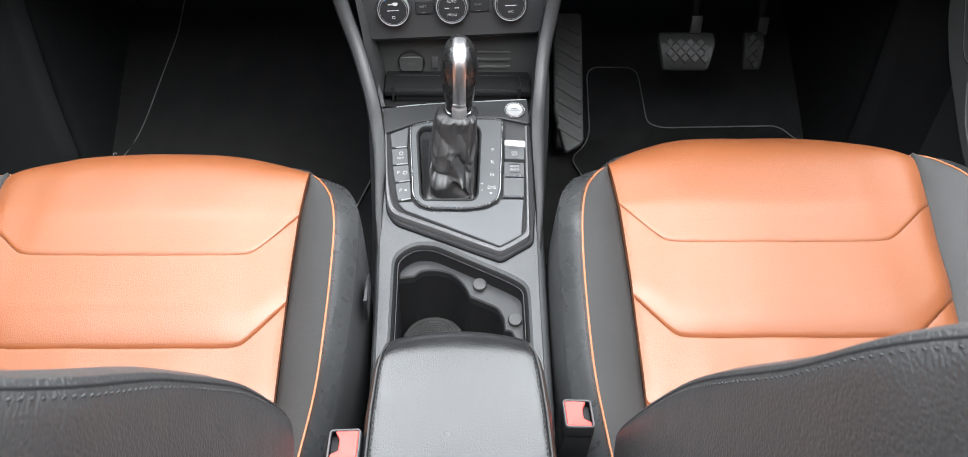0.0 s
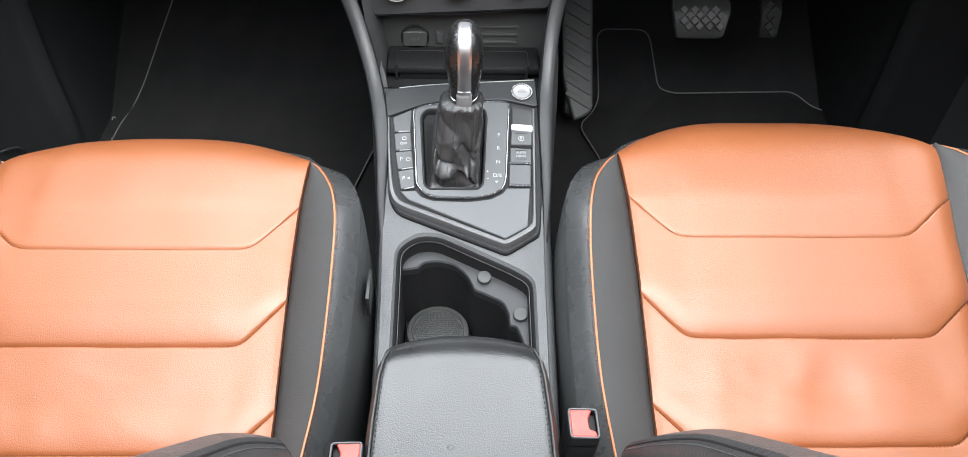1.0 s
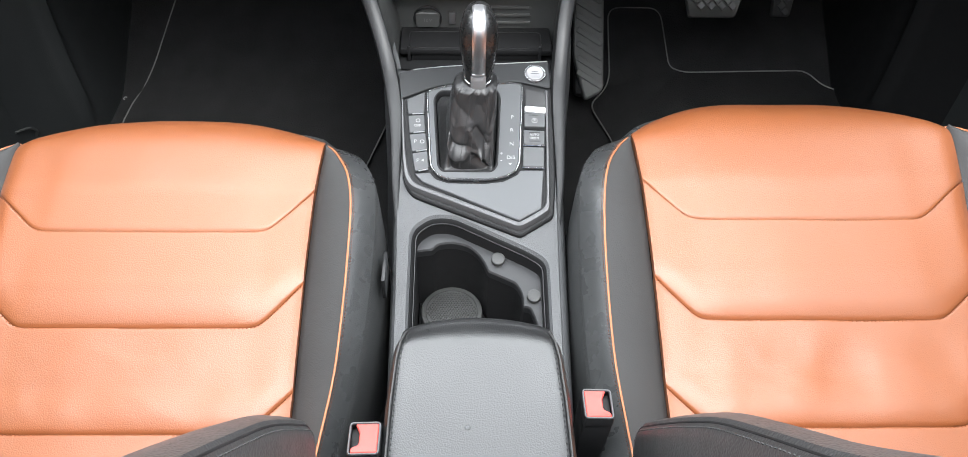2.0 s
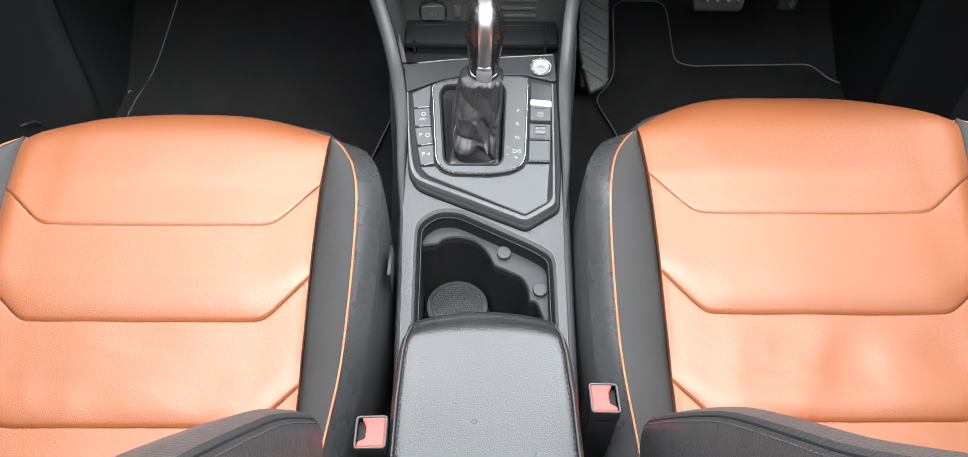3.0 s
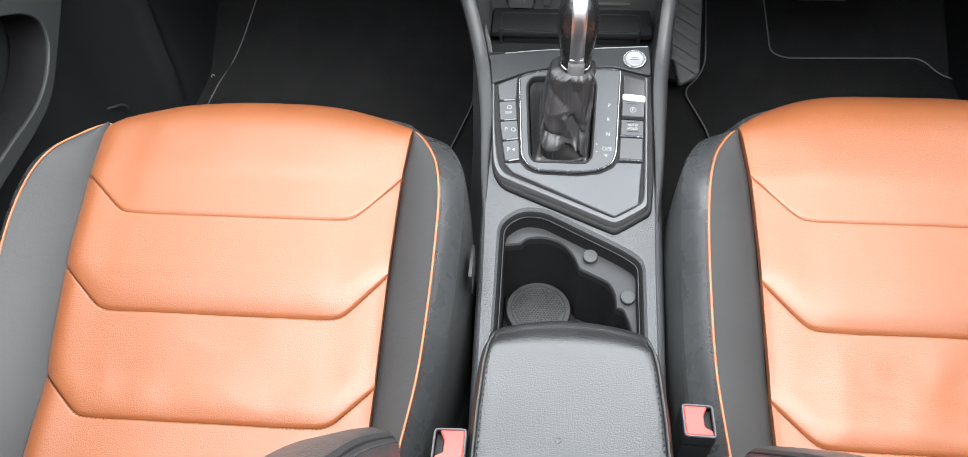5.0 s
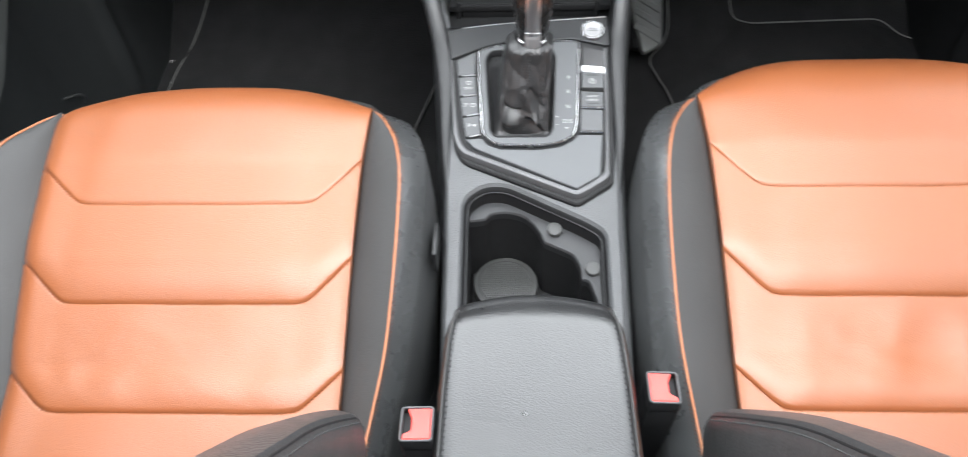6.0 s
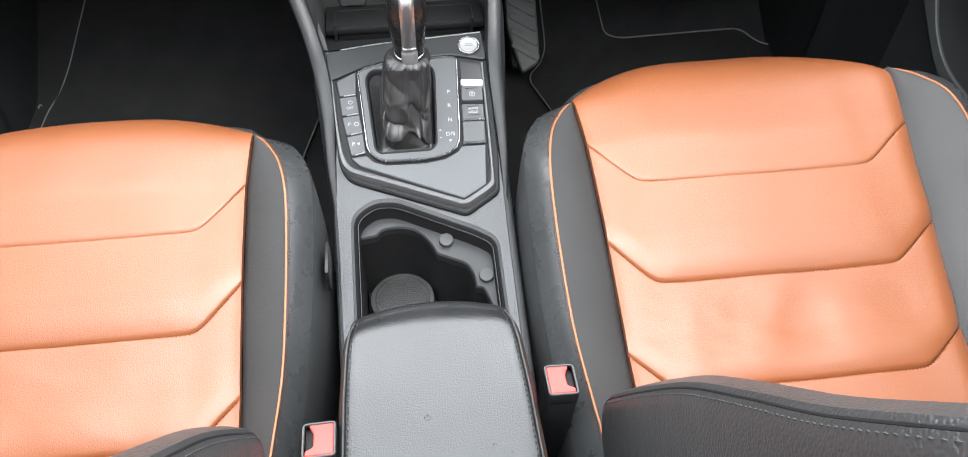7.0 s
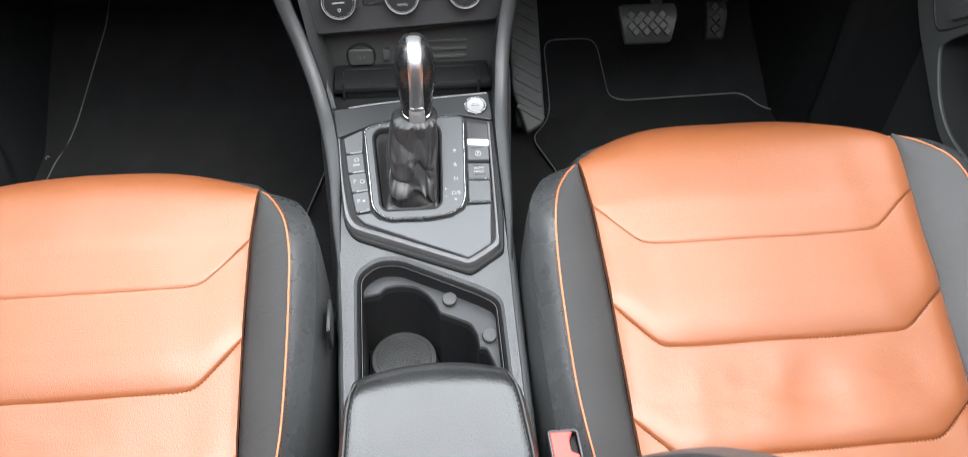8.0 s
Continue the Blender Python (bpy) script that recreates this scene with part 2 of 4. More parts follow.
def annulus(r0, r1, h, n=48, m=None):
    prof = [(r0, 0), (r0, h * 0.7), (r0 + (r1 - r0) * 0.3, h), (r1 - (r1 - r0) * 0.3, h), (r1, h * 0.7), (r1, 0)]
    rows = [[(a * math.cos(2 * math.pi * i / n), a * math.sin(2 * math.pi * i / n), z) for i in range(n)] for a, z in prof]
    bm = loft(rows, closed=True)
    if m is not None:
        bmesh.ops.transform(bm, matrix=m, verts=bm.verts)
    return bm


def lettering(body, size, m, parent, mat=WHITE, name="lettering"):
    c = bpy.data.curves.new("letters", "FONT")
    c.body, c.size, c.align_x, c.align_y, c.extrude = body, size, "CENTER", "CENTER", 0.0001
    tmp = bpy.data.objects.new("letters", c)
    scene.collection.objects.link(tmp)
    bpy.context.view_layer.update()
    me = bpy.data.meshes.new_from_object(tmp.evaluated_get(bpy.context.evaluated_depsgraph_get()))
    bpy.data.objects.remove(tmp)
    me.name = name
    me.materials.clear()
    me.materials.append(mat)
    ob = new(name, me)
    ob.matrix_basis = m
    ob.parent = parent
    return ob


def stitches(path, pitch, length, r, bm=None, up=(0, 0, 1)):
    """Short threads laid along a line."""
    bm = bm or bmesh.new()
    P = np.array(path, float)
    seg = np.linalg.norm(np.diff(P, axis=0), axis=1)
    cum = np.concatenate([[0], np.cumsum(seg)])
    s = pitch / 2
    upv = Vector(up)
    while s < cum[-1]:
        a = Vector([np.interp(s - length / 2, cum, P[:, k]) for k in range(3)])
        b = Vector([np.interp(s + length / 2, cum, P[:, k]) for k in range(3)])
        t = (b - a).normalized()
        side = t.cross(upv).normalized() * r
        lift = side.cross(t).normalized() * r
        mid = (a + b) / 2 + lift * 1.2
        va, vb = bm.verts.new(a - lift), bm.verts.new(b - lift)
        m1, m2 = bm.verts.new(mid + side - lift), bm.verts.new(mid - side - lift)
        m3 = bm.verts.new(mid)
        for f in ((va, m1, m3), (m1, vb, m3), (vb, m2, m3), (m2, va, m3)):
            bm.faces.new(f)
        s += pitch
    return bm


def tf(bm, m):
    bmesh.ops.transform(bm, matrix=m, verts=bm.verts)
    return bm


def sstep(x):
    x = min(1.0, max(0.0, x))
    return x * x * (3 - 2 * x)


# ---- shell of the car ----
def toe(y):
    return 0.0 if y < 1.38 else (y - 1.38) * 0.5


floor_rows = [[(x, y, toe(y) + 0.002 * noise.noise((x * 9, y * 9, 0))) for x in np.linspace(-0.80, 0.80, 60)] for y in np.concatenate([np.linspace(-1.3, 1.3, 40), np.linspace(1.34, 1.95, 24)])]
bm = loft(floor_rows)
tagged(link_mesh("floor", bm, CARPET), "black needle felt carpet on the car floor", "floor", kind="structure")
bm = box((1.7, 0.06, 1.0), (0, 1.98, 0.60), 0.01)
tagged(link_mesh("wall_front", bm, DOOR_BLACK), "black bulkhead in front of the footwells", "wall", kind="structure")
bm = box((1.7, 0.06, 1.0), (0, -1.33, 0.48), 0.01)
tagged(link_mesh("wall_rear", bm, DEEP_PLASTIC), "dark trim panel behind the rear of the cabin", "wall", kind="structure")

# unseen roof, its glass-roof opening assumed and sized for the overhead light; pillars
bm = slab(rounded([(-0.72, -1.2), (0.72, -1.2), (0.72, 0.74), (-0.72, 0.74)], 0.12), lambda x, y: 1.49, 0.05,
          [rounded([(-0.57, -0.25), (0.57, -0.25), (0.57, 0.65), (-0.57, 0.65)], 0.08)], 0.006)
tagged(link_mesh("ceiling", bm, HEADLINER), "unseen pale grey headliner with an assumed wide opening for overhead light", "ceiling", kind="structure")
for sx in (-1, 1):
    for y0, y1 in ((-1.2, -1.05), (-0.14, -0.02)):
        rows = [[(sx * (0.79 - 0.07 * k), y + 0.0, 0.92 + 0.52 * k) for y in (y0, y1)] + [(sx * (0.75 - 0.07 * k), y, 0.92 + 0.52 * k) for y in (y1, y0)] for k in (0, 0.5, 1)]
        tagged(link_mesh("trim_pillar", loft(rows, closed=True, cap=True), HEADLINER), "grey plastic roof pillar trim beside the side window", "pillar", kind="structure")
    rows = [[(sx * (0.78 - 0.08 * k) + a, 1.55 - 0.83 * k + b, 0.95 + 0.49 * k) for a, b in ((-0.03, -0.04), (0.03, -0.04), (0.03, 0.04), (-0.03, 0.04))] for k in (0, 0.5, 1)]
    tagged(link_mesh("trim_pillar", loft(rows, closed=True, cap=True), HEADLINER), "grey plastic windscreen pillar trim", "pillar", kind="structure")


# doors with an open map pocket in a grey frame
def door(name, sx, x):
    root = thing(name, (x, 0.6, 0), "dark door trim with a grey framed map pocket", "door", kind="structure")

    def surf(y, z):
        return 0.062 - 0.05 * sstep((z - 0.58) / 0.10) * sstep((0.74 - z) / 0.06 + 0.5)

    rows = [[(sx * surf(y, z), y - 0.6, z) for z in np.linspace(0.02, 0.95, 40)] for y in np.linspace(-0.9, 1.10, 60)]
    part("panel", loft(rows), DOOR_BLACK, root)
    front = spline([(1.13, 0.56), (1.10, 0.488), (1.055, 0.436), (1.015, 0.405), (0.98, 0.380), (0.945, 0.356), (0.918, 0.340), (0.888, 0.331), (0.84, 0.327)], 40)
    outline = front + [(0.40, 0.327), (-0.30, 0.34), (-0.30, 0.58), (1.0, 0.585)]
    pocket = spline([(0.90, 0.474), (0.937, 0.452), (0.959, 0.431), (0.966, 0.414), (0.960, 0.393), (0.941, 0.374), (0.910, 0.357), (0.870, 0.349), (0.805, 0.351)], 40) + [(0.30, 0.36), (0.30, 0.475)]
    if sx > 0:
        pocket = spline([(0.925, 0.502), (0.950, 0.479), (0.975, 0.452), (0.986, 0.436), (0.984, 0.424), (0.968, 0.402), (0.944, 0.377), (0.910, 0.357), (0.870, 0.349), (0.805, 0.351)], 40) + [(0.30, 0.36), (0.30, 0.505)]
    bm = slab(outline, lambda a, b: 0.0, 0.005, [pocket], 0.0015)
    turn = Matrix(((0, 0, -sx, 0), (1, 0, 0, -0.6), (0, 1, 0, 0), (0, 0, 0, 1)))
    part("pocket_frame", tf(bm, turn), DOOR_GREY, root, "satin grey frame of the map pocket")
    if sx > 0:
        joint = spline([(1.082, 0.530), (1.055, 0.495), (1.030, 0.464), (1.012, 0.450), (0.998, 0.452), (0.970, 0.476), (0.930, 0.512), (0.88, 0.55)], 40)
        part("panel_joint", sweep([(-sx * 0.0002, y - 0.6, z) for y, z in joint], ring(0.0013, 6), up=(1, 0, 0)), DEEP_PLASTIC, root, "dark joint round the handle panel")
        grip = slab(rounded([(0.955, 0.500), (0.985, 0.474), (1.000, 0.484), (0.972, 0.514)], 0.005, 4), lambda a, b: 0.006, 0.006, (), 0.002)
        part("grip", tf(grip, turn), DOOR_GREY, root, "small raised grey grip")
    wall = [[(sx * d, y - 0.6, z) for y, z in pocket] for d in (0.004, 0.055)]
    part("pocket_wall", loft(wall, closed=True), DEEP_PLASTIC, root, "black inside of the map pocket")
    step = [[(sx * d, y - 0.6, z - dz) for y, z in front + [(0.40, 0.327), (-0.30, 0.34)]] for d, dz in ((0.004, 0.0), (0.025, 0.002), (0.055, 0.012))]
    part("lower_step", loft(step), DOOR_BLACK, root, "dark edge below the map pocket")
    part("sill", box((0.06, 1.6, 0.05), (sx * 0.035, -0.45, 0.025), 0.012), DEEP_PLASTIC, root, "black door sill cover")
    return root


door("door_1", -1, -0.700)
door("door_2", 1, 0.727)

# side walls of the footwells
for sx in (-1, 1):
    rows = [[(sx * ((0.800 if sx > 0 else 0.765) - 0.05 * sstep((y - 1.02) / 0.30) + 0.006 * math.sin(z * 9) - 0.012 * math.exp(-((y - 1.25) / 0.014) ** 2) * sstep(z / 0.1)), y, z) for z in np.linspace(0.0, 0.7, 24)] for y in np.linspace(1.02, 1.95, 80)]
    kick = tagged(link_mesh("trim_kick_panel", loft(rows), DEEP_PLASTIC if sx > 0 else DOOR_BLACK), "matt black kick panel beside the footwell", "trim", kind="structure")
    if sx < 0:
        part("hook", sweep(spline([(-0.762, 1.090, 0.157), (-0.753, 1.098, 0.156), (-0.748, 1.113, 0.147), (-0.748, 1.124, 0.131), (-0.756, 1.127, 0.117)], 16), ring(0.0022, 8)), DOOR_GREY, kick, "small grey plastic hook")

# ---- dashboard ----
dash = thing("dashboard", (0, 1.3, 0.55), "black dashboard with lower panels above both footwells", "dashboard", kind="structure")


def dash_panel(name, x0, x1, parent):
    prof = spline([(1.75, 0.48), (1.25, 0.50), (1.09, 0.545), (1.04, 0.60), (1.03, 0.72), (1.06, 0.84), (1.14, 0.92), (1.40, 0.96), (1.75, 0.93)], 40)
    rows = [[(x, y - 1.3, z - 0.55) for y, z in prof] for x in np.linspace(x0, x1, 10)]
    return part(name, loft(rows), DEEP_PLASTIC, parent)


dash_panel("glovebox_panel", -0.74, -0.165, dash)
dash_panel("knee_panel", 0.15, 0.74, dash)
part("stack_body", box((0.30, 0.5, 0.5), (0, 0.02, 0.28), 0.02), DEEP_PLASTIC, dash)
part("stack_core", box((0.29, 0.45, 0.42), (0, 0.06, -0.20), 0.01), DEEP_PLASTIC, dash)

# ---- centre console ----
def ZC(x, y):
    return 0.385 + 0.225 * (y - 0.674)


def ZP(x, y):
    return 0.393 + 0.225 * (y - 0.674)


console = thing("center_console", (0, 0.6, 0), "dark grained plastic center console between the two seats", "console")
console_at = Matrix.Translation((0, -0.6, 0))


def cpart(name, bm, mat, label="", parent=None, smooth=True):
    bmesh.ops.transform(bm, matrix=console_at, verts=bm.verts)
    return part(name, bm, mat, parent or console, label, smooth)


HOLE = rounded([(-0.077, 0.30), (0.074, 0.30), (0.0745, 0.637), (0.055, 0.650), (-0.030, 0.692), (-0.055, 0.692), (-0.076, 0.676)], [0.02, 0.02, 0.016, 0.012, 0.012, 0.016, 0.014])
TOP = rounded([(-0.088, 0.16), (0.085, 0.16), (0.090, 0.62), (0.095, 0.84), (0.103, 0.905), (-0.108, 0.905), (-0.100, 0.84), (-0.094, 0.62)], 0.004, 3)
BOOT_CUT = rounded([(-0.0535, 0.848), (-0.047, 0.858), (0.022, 0.860), (0.0255, 0.850), (0.020, 0.753), (0.014, 0.7455), (-0.042, 0.7455), (-0.047, 0.753)], 0.006, 4)
top_panel = cpart("top_panel", slab(TOP, ZC, 0.012, [HOLE, BOOT_CUT], 0.003), PLASTIC)

# sides of the console with a rounded shoulder
for sx in (-1, 1):
    edge = [(0.087, 0.16), (0.089, 0.40), (0.092, 0.62), (0.097, 0.84), (0.106, 0.905), (0.118, 0.96), (0.125, 1.05)]
    edge = spline(edge, 40)
    rows = []
    for x, y in edge:
        z = ZC(0, min(y, 0.93))
        row = [(sx * (x - 0.004 + dx), y, z + dz) for dx, dz in ((-0.004, -0.001), (0.001, -0.0015), (0.005, -0.004), (0.008, -0.010), (0.010, -0.02), (0.014, -0.08))]
        row += [(sx * (x + 0.018), y, 0.15), (sx * (x + 0.03), y, -0.01)]
        rows.append(row)
    cpart("side_panel", loft(rows), PLASTIC, "grained black side of the console")

# satin struts that run up beside the gear panel to the dashboard
for sx, line in ((-1, [(-0.080, 0.56, 0.330), (-0.0895, 0.64, 0.366), (-0.0965, 0.72, 0.397), (-0.0995, 0.80, 0.421), (-0.1060, 0.855, 0.441), (-0.116, 0.895, 0.468), (-0.131, 0.930, 0.505), (-0.152, 0.960, 0.560), (-0.169, 0.985, 0.64), (-0.179, 1.01, 0.72)]),
                 (1, [(0.077, 0.56, 0.330), (0.0865, 0.64, 0.366), (0.0935, 0.72, 0.397), (0.0965, 0.80, 0.421), (0.0985, 0.855, 0.441), (0.102, 0.895, 0.468), (0.107, 0.930, 0.505), (0.118, 0.960, 0.560), (0.128, 0.985, 0.64), (0.135, 1.01, 0.72)])):
    prof = [(-0.0105, -0.03), (0.0105, -0.03), (0.0125, -0.006), (0.011, 0.0005), (0.007, 0.003), (-0.004, 0.0035), (-0.009, 0.001), (-0.011, -0.004)]
    pts = spline(line, 48)
    cpart("strut", sweep(pts, prof, up=(0, -0.75, 0.65), scale=[0.10 + 0.66 * sstep((i - 4) / 16) + 0.08 * sstep(i / 47) for i in range(48)]), STRUT, "satin grey console strut rising to the dashboard")

# cup holder
liner_top = offset(ccw(HOLE), -0.0035)
WELL = rounded([(-0.0715, 0.32), (0.064, 0.32), (0.064, 0.575), (0.056, 0.5965), (0.0485, 0.5975), (0.0475, 0.612), (0.042, 0.625), (0.010, 0.640), (0.005, 0.652), (-0.001, 0.661),
                (-0.012, 0.671), (-0.031, 0.6755), (-0.047, 0.673), (-0.053, 0.6665), (-0.0715, 0.664)], [0.01, 0.01, 0.01, 0.004, 0.001, 0.003, 0.006, 0.002, 0.006, 0.006, 0.008, 0.008, 0.006, 0.002, 0.001], 4)
cup = cpart("cup_holder", slab(liner_top, lambda x, y: ZC(x, y) - 0.022, 0.010, [WELL], 0.0016), LEDGE, "satin grey cup holder insert around a deep black well")
lip_rows = []
for d, dz in ((0.0, -0.002), (-0.002, -0.004), (-0.004, -0.012), (-0.005, -0.024)):
    lip_rows.append([(x, y, ZC(x, y) + dz) for x, y in offset(ccw(HOLE), d - 0.0005)])
cpart("well_rim", loft(lip_rows, closed=True), DEEP_PLASTIC, "dark stepped rim of the cup holder opening", cup)
lip = [(x, y, ZC(x, y) - 0.006) for x, y in offset(ccw(HOLE), -0.0045)]
cpart("rim_line", sweep(lip, ring(0.0007, 6), closed=True), LEDGE, "thin satin line inside the opening", cup)
well = offset(ccw(WELL), 0.0006)
walls = [[(x, y, ZC(x, y) - 0.0255) for x, y in well], [(x, y, 0.30) for x, y in well], [(x, y, 0.262) for x, y in well]]
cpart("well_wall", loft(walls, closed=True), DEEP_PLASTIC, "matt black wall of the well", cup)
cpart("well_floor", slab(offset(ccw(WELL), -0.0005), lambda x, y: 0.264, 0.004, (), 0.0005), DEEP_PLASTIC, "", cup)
for bx, by in ((0.0215, 0.6535), (0.0605, 0.609)):
    m = Matrix.Translation((bx, by, ZC(bx, by) - 0.0225)) @ Matrix.Rotation(math.atan(0.225), 4, "X")
    cpart("catch_button", disc(0.0078, 0.006, 32, 0.0012, m), RUBBER, "round black catch in the cup holder", cup)
cc = (-0.0315, 0.6385)
cpart("cup_mat", disc(0.0365, 0.017, 48, 0.0014, Matrix.Translation((cc[0], cc[1], 0.264))), RUBBER, "dimpled black rubber cup mat", cup)
cpart("cup_mat_rim", annulus(0.0300, 0.0312, 0.0012, 48, Matrix.Translation((cc[0], cc[1], 0.2806))), CUP_RUBBER, "", cup)
bm = bmesh.new()
for i in range(-10, 11):
    for j in range(-11, 12):
        x, y = (i + 0.5 * (j % 2)) * 0.0033, j * 0.0029
        if x * x + y * y < 0.0285 ** 2:
            loft([[(cc[0] + x + r * math.cos(a * math.pi / 3), cc[1] + y + r * math.sin(a * math.pi / 3), 0.2808 + h) for a in range(6)] for r, h in ((0.0014, 0), (0.0009, 0.0009), (0.0001, 0.0011))], closed=True, bm=bm)
tagged(cpart("dimple_texture", bm, CUP_RUBBER, "", cup), kind="stuff")
# the dividing web behind the round cup and the second cup's rim
cpart("divider", box((0.055, 0.004, 0.03), (0.040, 0.598, 0.279), 0.0015), DEEP_PLASTIC, "", cup)
cpart("second_cup_rim", annulus(0.036, 0.039, 0.004, 48, Matrix.Translation((0.022, 0.560, 0.300))), STRUT, "", cup)

# gear panel
GP = rounded([(-0.0975, 0.84), (-0.0915, 0.776), (-0.088, 0.735), (-0.078, 0.7165), (0.046, 0.6645), (0.0845, 0.6895), (0.0885, 0.73), (0.0915, 0.84), (0.0895, 0.909), (-0.026, 0.9005), (-0.080, 0.8945), (-0.101, 0.889)],
             [0.01, 0.01, 0.012, 0.012, 0.006, 0.006, 0.01, 0.01, 0.004, 0.02, 0.02, 0.004])
RECESS = rounded([(-0.0545, 0.848), (-0.048, 0.859), (0.023, 0.861), (0.0265, 0.850), (0.021, 0.752), (0.015, 0.7445), (-0.043, 0.7445), (-0.048, 0.752)], 0.006, 4)
gear = cpart("gear_panel", slab(GP, lambda x, y: ZP(x, y) - 0.003, 0.012, [offset(ccw(RECESS), -0.002)], 0.0015), DEEP_PLASTIC, "satin graphite gear selector panel with chrome frames")
UPPER = rounded([(-0.0955, 0.848), (-0.064, 0.863), (-0.050, 0.8685), (-0.026, 0.8735), (0.046, 0.8765), (0.0555, 0.8745), (0.086, 0.8665), (0.090, 0.868), (0.0885, 0.9075), (-0.026, 0.899), (-0.080, 0.893), (-0.0995, 0.8875), (-0.0965, 0.85)], 0.002, 2)
cpart("upper_plate", slab(UPPER, lambda x, y: ZP(x, y) + 0.0005, 0.005, (), 0.0008), UPPER_PLATE, "", gear)
edge_line = spline([(-0.082, 0.8925), (-0.055, 0.8962), (-0.026, 0.8992), (0.030, 0.9032), (0.0870, 0.9072)], 40)
cpart("edge_line", sweep([(x, y, ZP(x, y) + 0.0006) for x, y in edge_line], ring(0.0006, 6)), BRIGHT, "thin bright front edge", gear)
LOWER = rounded([(-0.0765, 0.7425), (-0.066, 0.7305), (0.045, 0.6805), (0.0715, 0.6965), (0.0765, 0.748), (0.0475, 0.748), (0.044, 0.7415), (0.029, 0.733), (0.006, 0.7295), (-0.037, 0.7305), (-0.050, 0.7355), (-0.057, 0.7445)], 0.002, 2)
cpart("lower_plate", slab(offset(ccw(LOWER), -0.0008), lambda x, y: ZP(x, y) + 0.0005, 0.005, (), 0.0008), PLATE, "", gear)
FRAME = rounded([(-0.0635, 0.8585), (-0.050, 0.8645), (-0.026, 0.8695), (0.044, 0.8725), (0.0545, 0.8705), (0.0475, 0.758), (0.0435, 0.7455), (0.029, 0.737), (0.006, 0.7335), (-0.037, 0.7345), (-0.0485, 0.7395), (-0.0565, 0.751)], 0.008, 4)
cpart("selector_plate", slab(offset(ccw(FRAME), -0.0008), lambda x, y: ZP(x, y) + 0.0012, 0.006, [RECESS], 0.001), PLATE, "graphite plate with the gear letters", gear)
bez = [(x, y, ZP(x, y) + 0.0012) for x, y in ccw(FRAME)]
cpart("inner_frame", sweep(bez, [(-0.0006, -0.003), (0.0006, -0.003), (0.0006, 0.0003), (0.0003, 0.0007), (-0.0003, 0.0007), (-0.0006, 0.0003)], closed=True), CHROME, "chrome frame round the gear lever", gear)
rim_rows = [[(x, y, ZP(x, y) + dz) for x, y in offset(ccw(RECESS), d)] for d, dz in ((0.0012, 0.0010), (0.0008, 0.0018), (-0.0006, 0.0020), (-0.0016, 0.0012), (-0.0024, -0.003), (-0.0030, -0.014))]
cpart("boot_surround", loft(rim_rows, closed=True), DEEP_PLASTIC, "raised black surround of the gear boot", gear)
outer = spline([(-0.0935, 0.848), (-0.0905, 0.80), (-0.0875, 0.765), (-0.0840, 0.742), (-0.0775, 0.7285), (-0.066, 0.7215), (-0.030, 0.7065), (0.010, 0.6895), (0.036, 0.6785), (0.0435, 0.6760), (0.051, 0.6785), (0.070, 0.6905), (0.0765, 0.697), (0.0785, 0.708), (0.0800, 0.740), (0.0820, 0.80), (0.0840, 0.862)], 110)
wide = [0.28 + 0.72 * sstep((i - 4) / 26) if i < 64 else 1.0 - 0.62 * sstep((i - 80) / 12) for i in range(110)]
prof = [(-0.0048, -0.006), (0.0048, -0.006), (0.0044, -0.001), (0.0026, 0.0022), (-0.002, 0.0026), (-0.0044, 0.0006)]
cpart("outer_frame", sweep([(x, y, ZP(x, y)) for x, y in outer], prof, scale=wide), SILVER, "broad satin silver frame of the gear panel", gear)


def plate_button(name, quad, mat, h=0.0015, label="", r=0.002):
    return cpart(name, slab(rounded(quad, r, 3), lambda x, y: ZP(x, y) + h, 0.005, (), 0.0007), mat, label, gear)


def on_plate(x, y, h):
    return Matrix.Translation((x, y - 0.6, ZP(x, y) + h)) @ Matrix.Rotation(math.atan(0.225), 4, "X")


# left column of four buttons, bright edges between them
lrows = [(-0.0885, -0.0640, 0.8470, 0.8590), (-0.0858, -0.0642, 0.8235, 0.8255), (-0.0835, -0.0620, 0.7965, 0.7990), (-0.0795, -0.0590, 0.7700, 0.7735), (-0.0750, -0.0570, 0.7430, 0.7470)]
for a, b in zip(lrows, lrows[1:]):
    g0 = 0.0006
    plate_button("button", [(a[0] + g0, a[2] - 0.0012), (b[0] + g0, b[2] + 0.0012), (b[1] - 0.0016, b[3] + 0.0012), (a[1] - 0.0016, a[3] - 0.0012)], BUTTON)
    e0, e1 = Vector((b[0] + 0.0005, b[2], ZP(0, b[2]) + 0.0018)), Vector((b[1] - 0.001, b[3], ZP(0, b[3]) + 0.0018))
    cpart("bright_edge", sweep([e0.lerp(e1, 0.26), e0.lerp(e1, 0.93)], ring(0.0008, 6)), BRIGHT, "", gear)
lettering("OFF", 0.0048, on_plate(-0.0735, 0.8075, 0.0017), gear, GREY_PRINT)
lettering("P", 0.0070, on_plate(-0.0755, 0.7850, 0.0017), gear, GREY_PRINT)
lettering("P", 0.0070, on_plate(-0.0715, 0.7585, 0.0017), gear, GREY_PRINT)
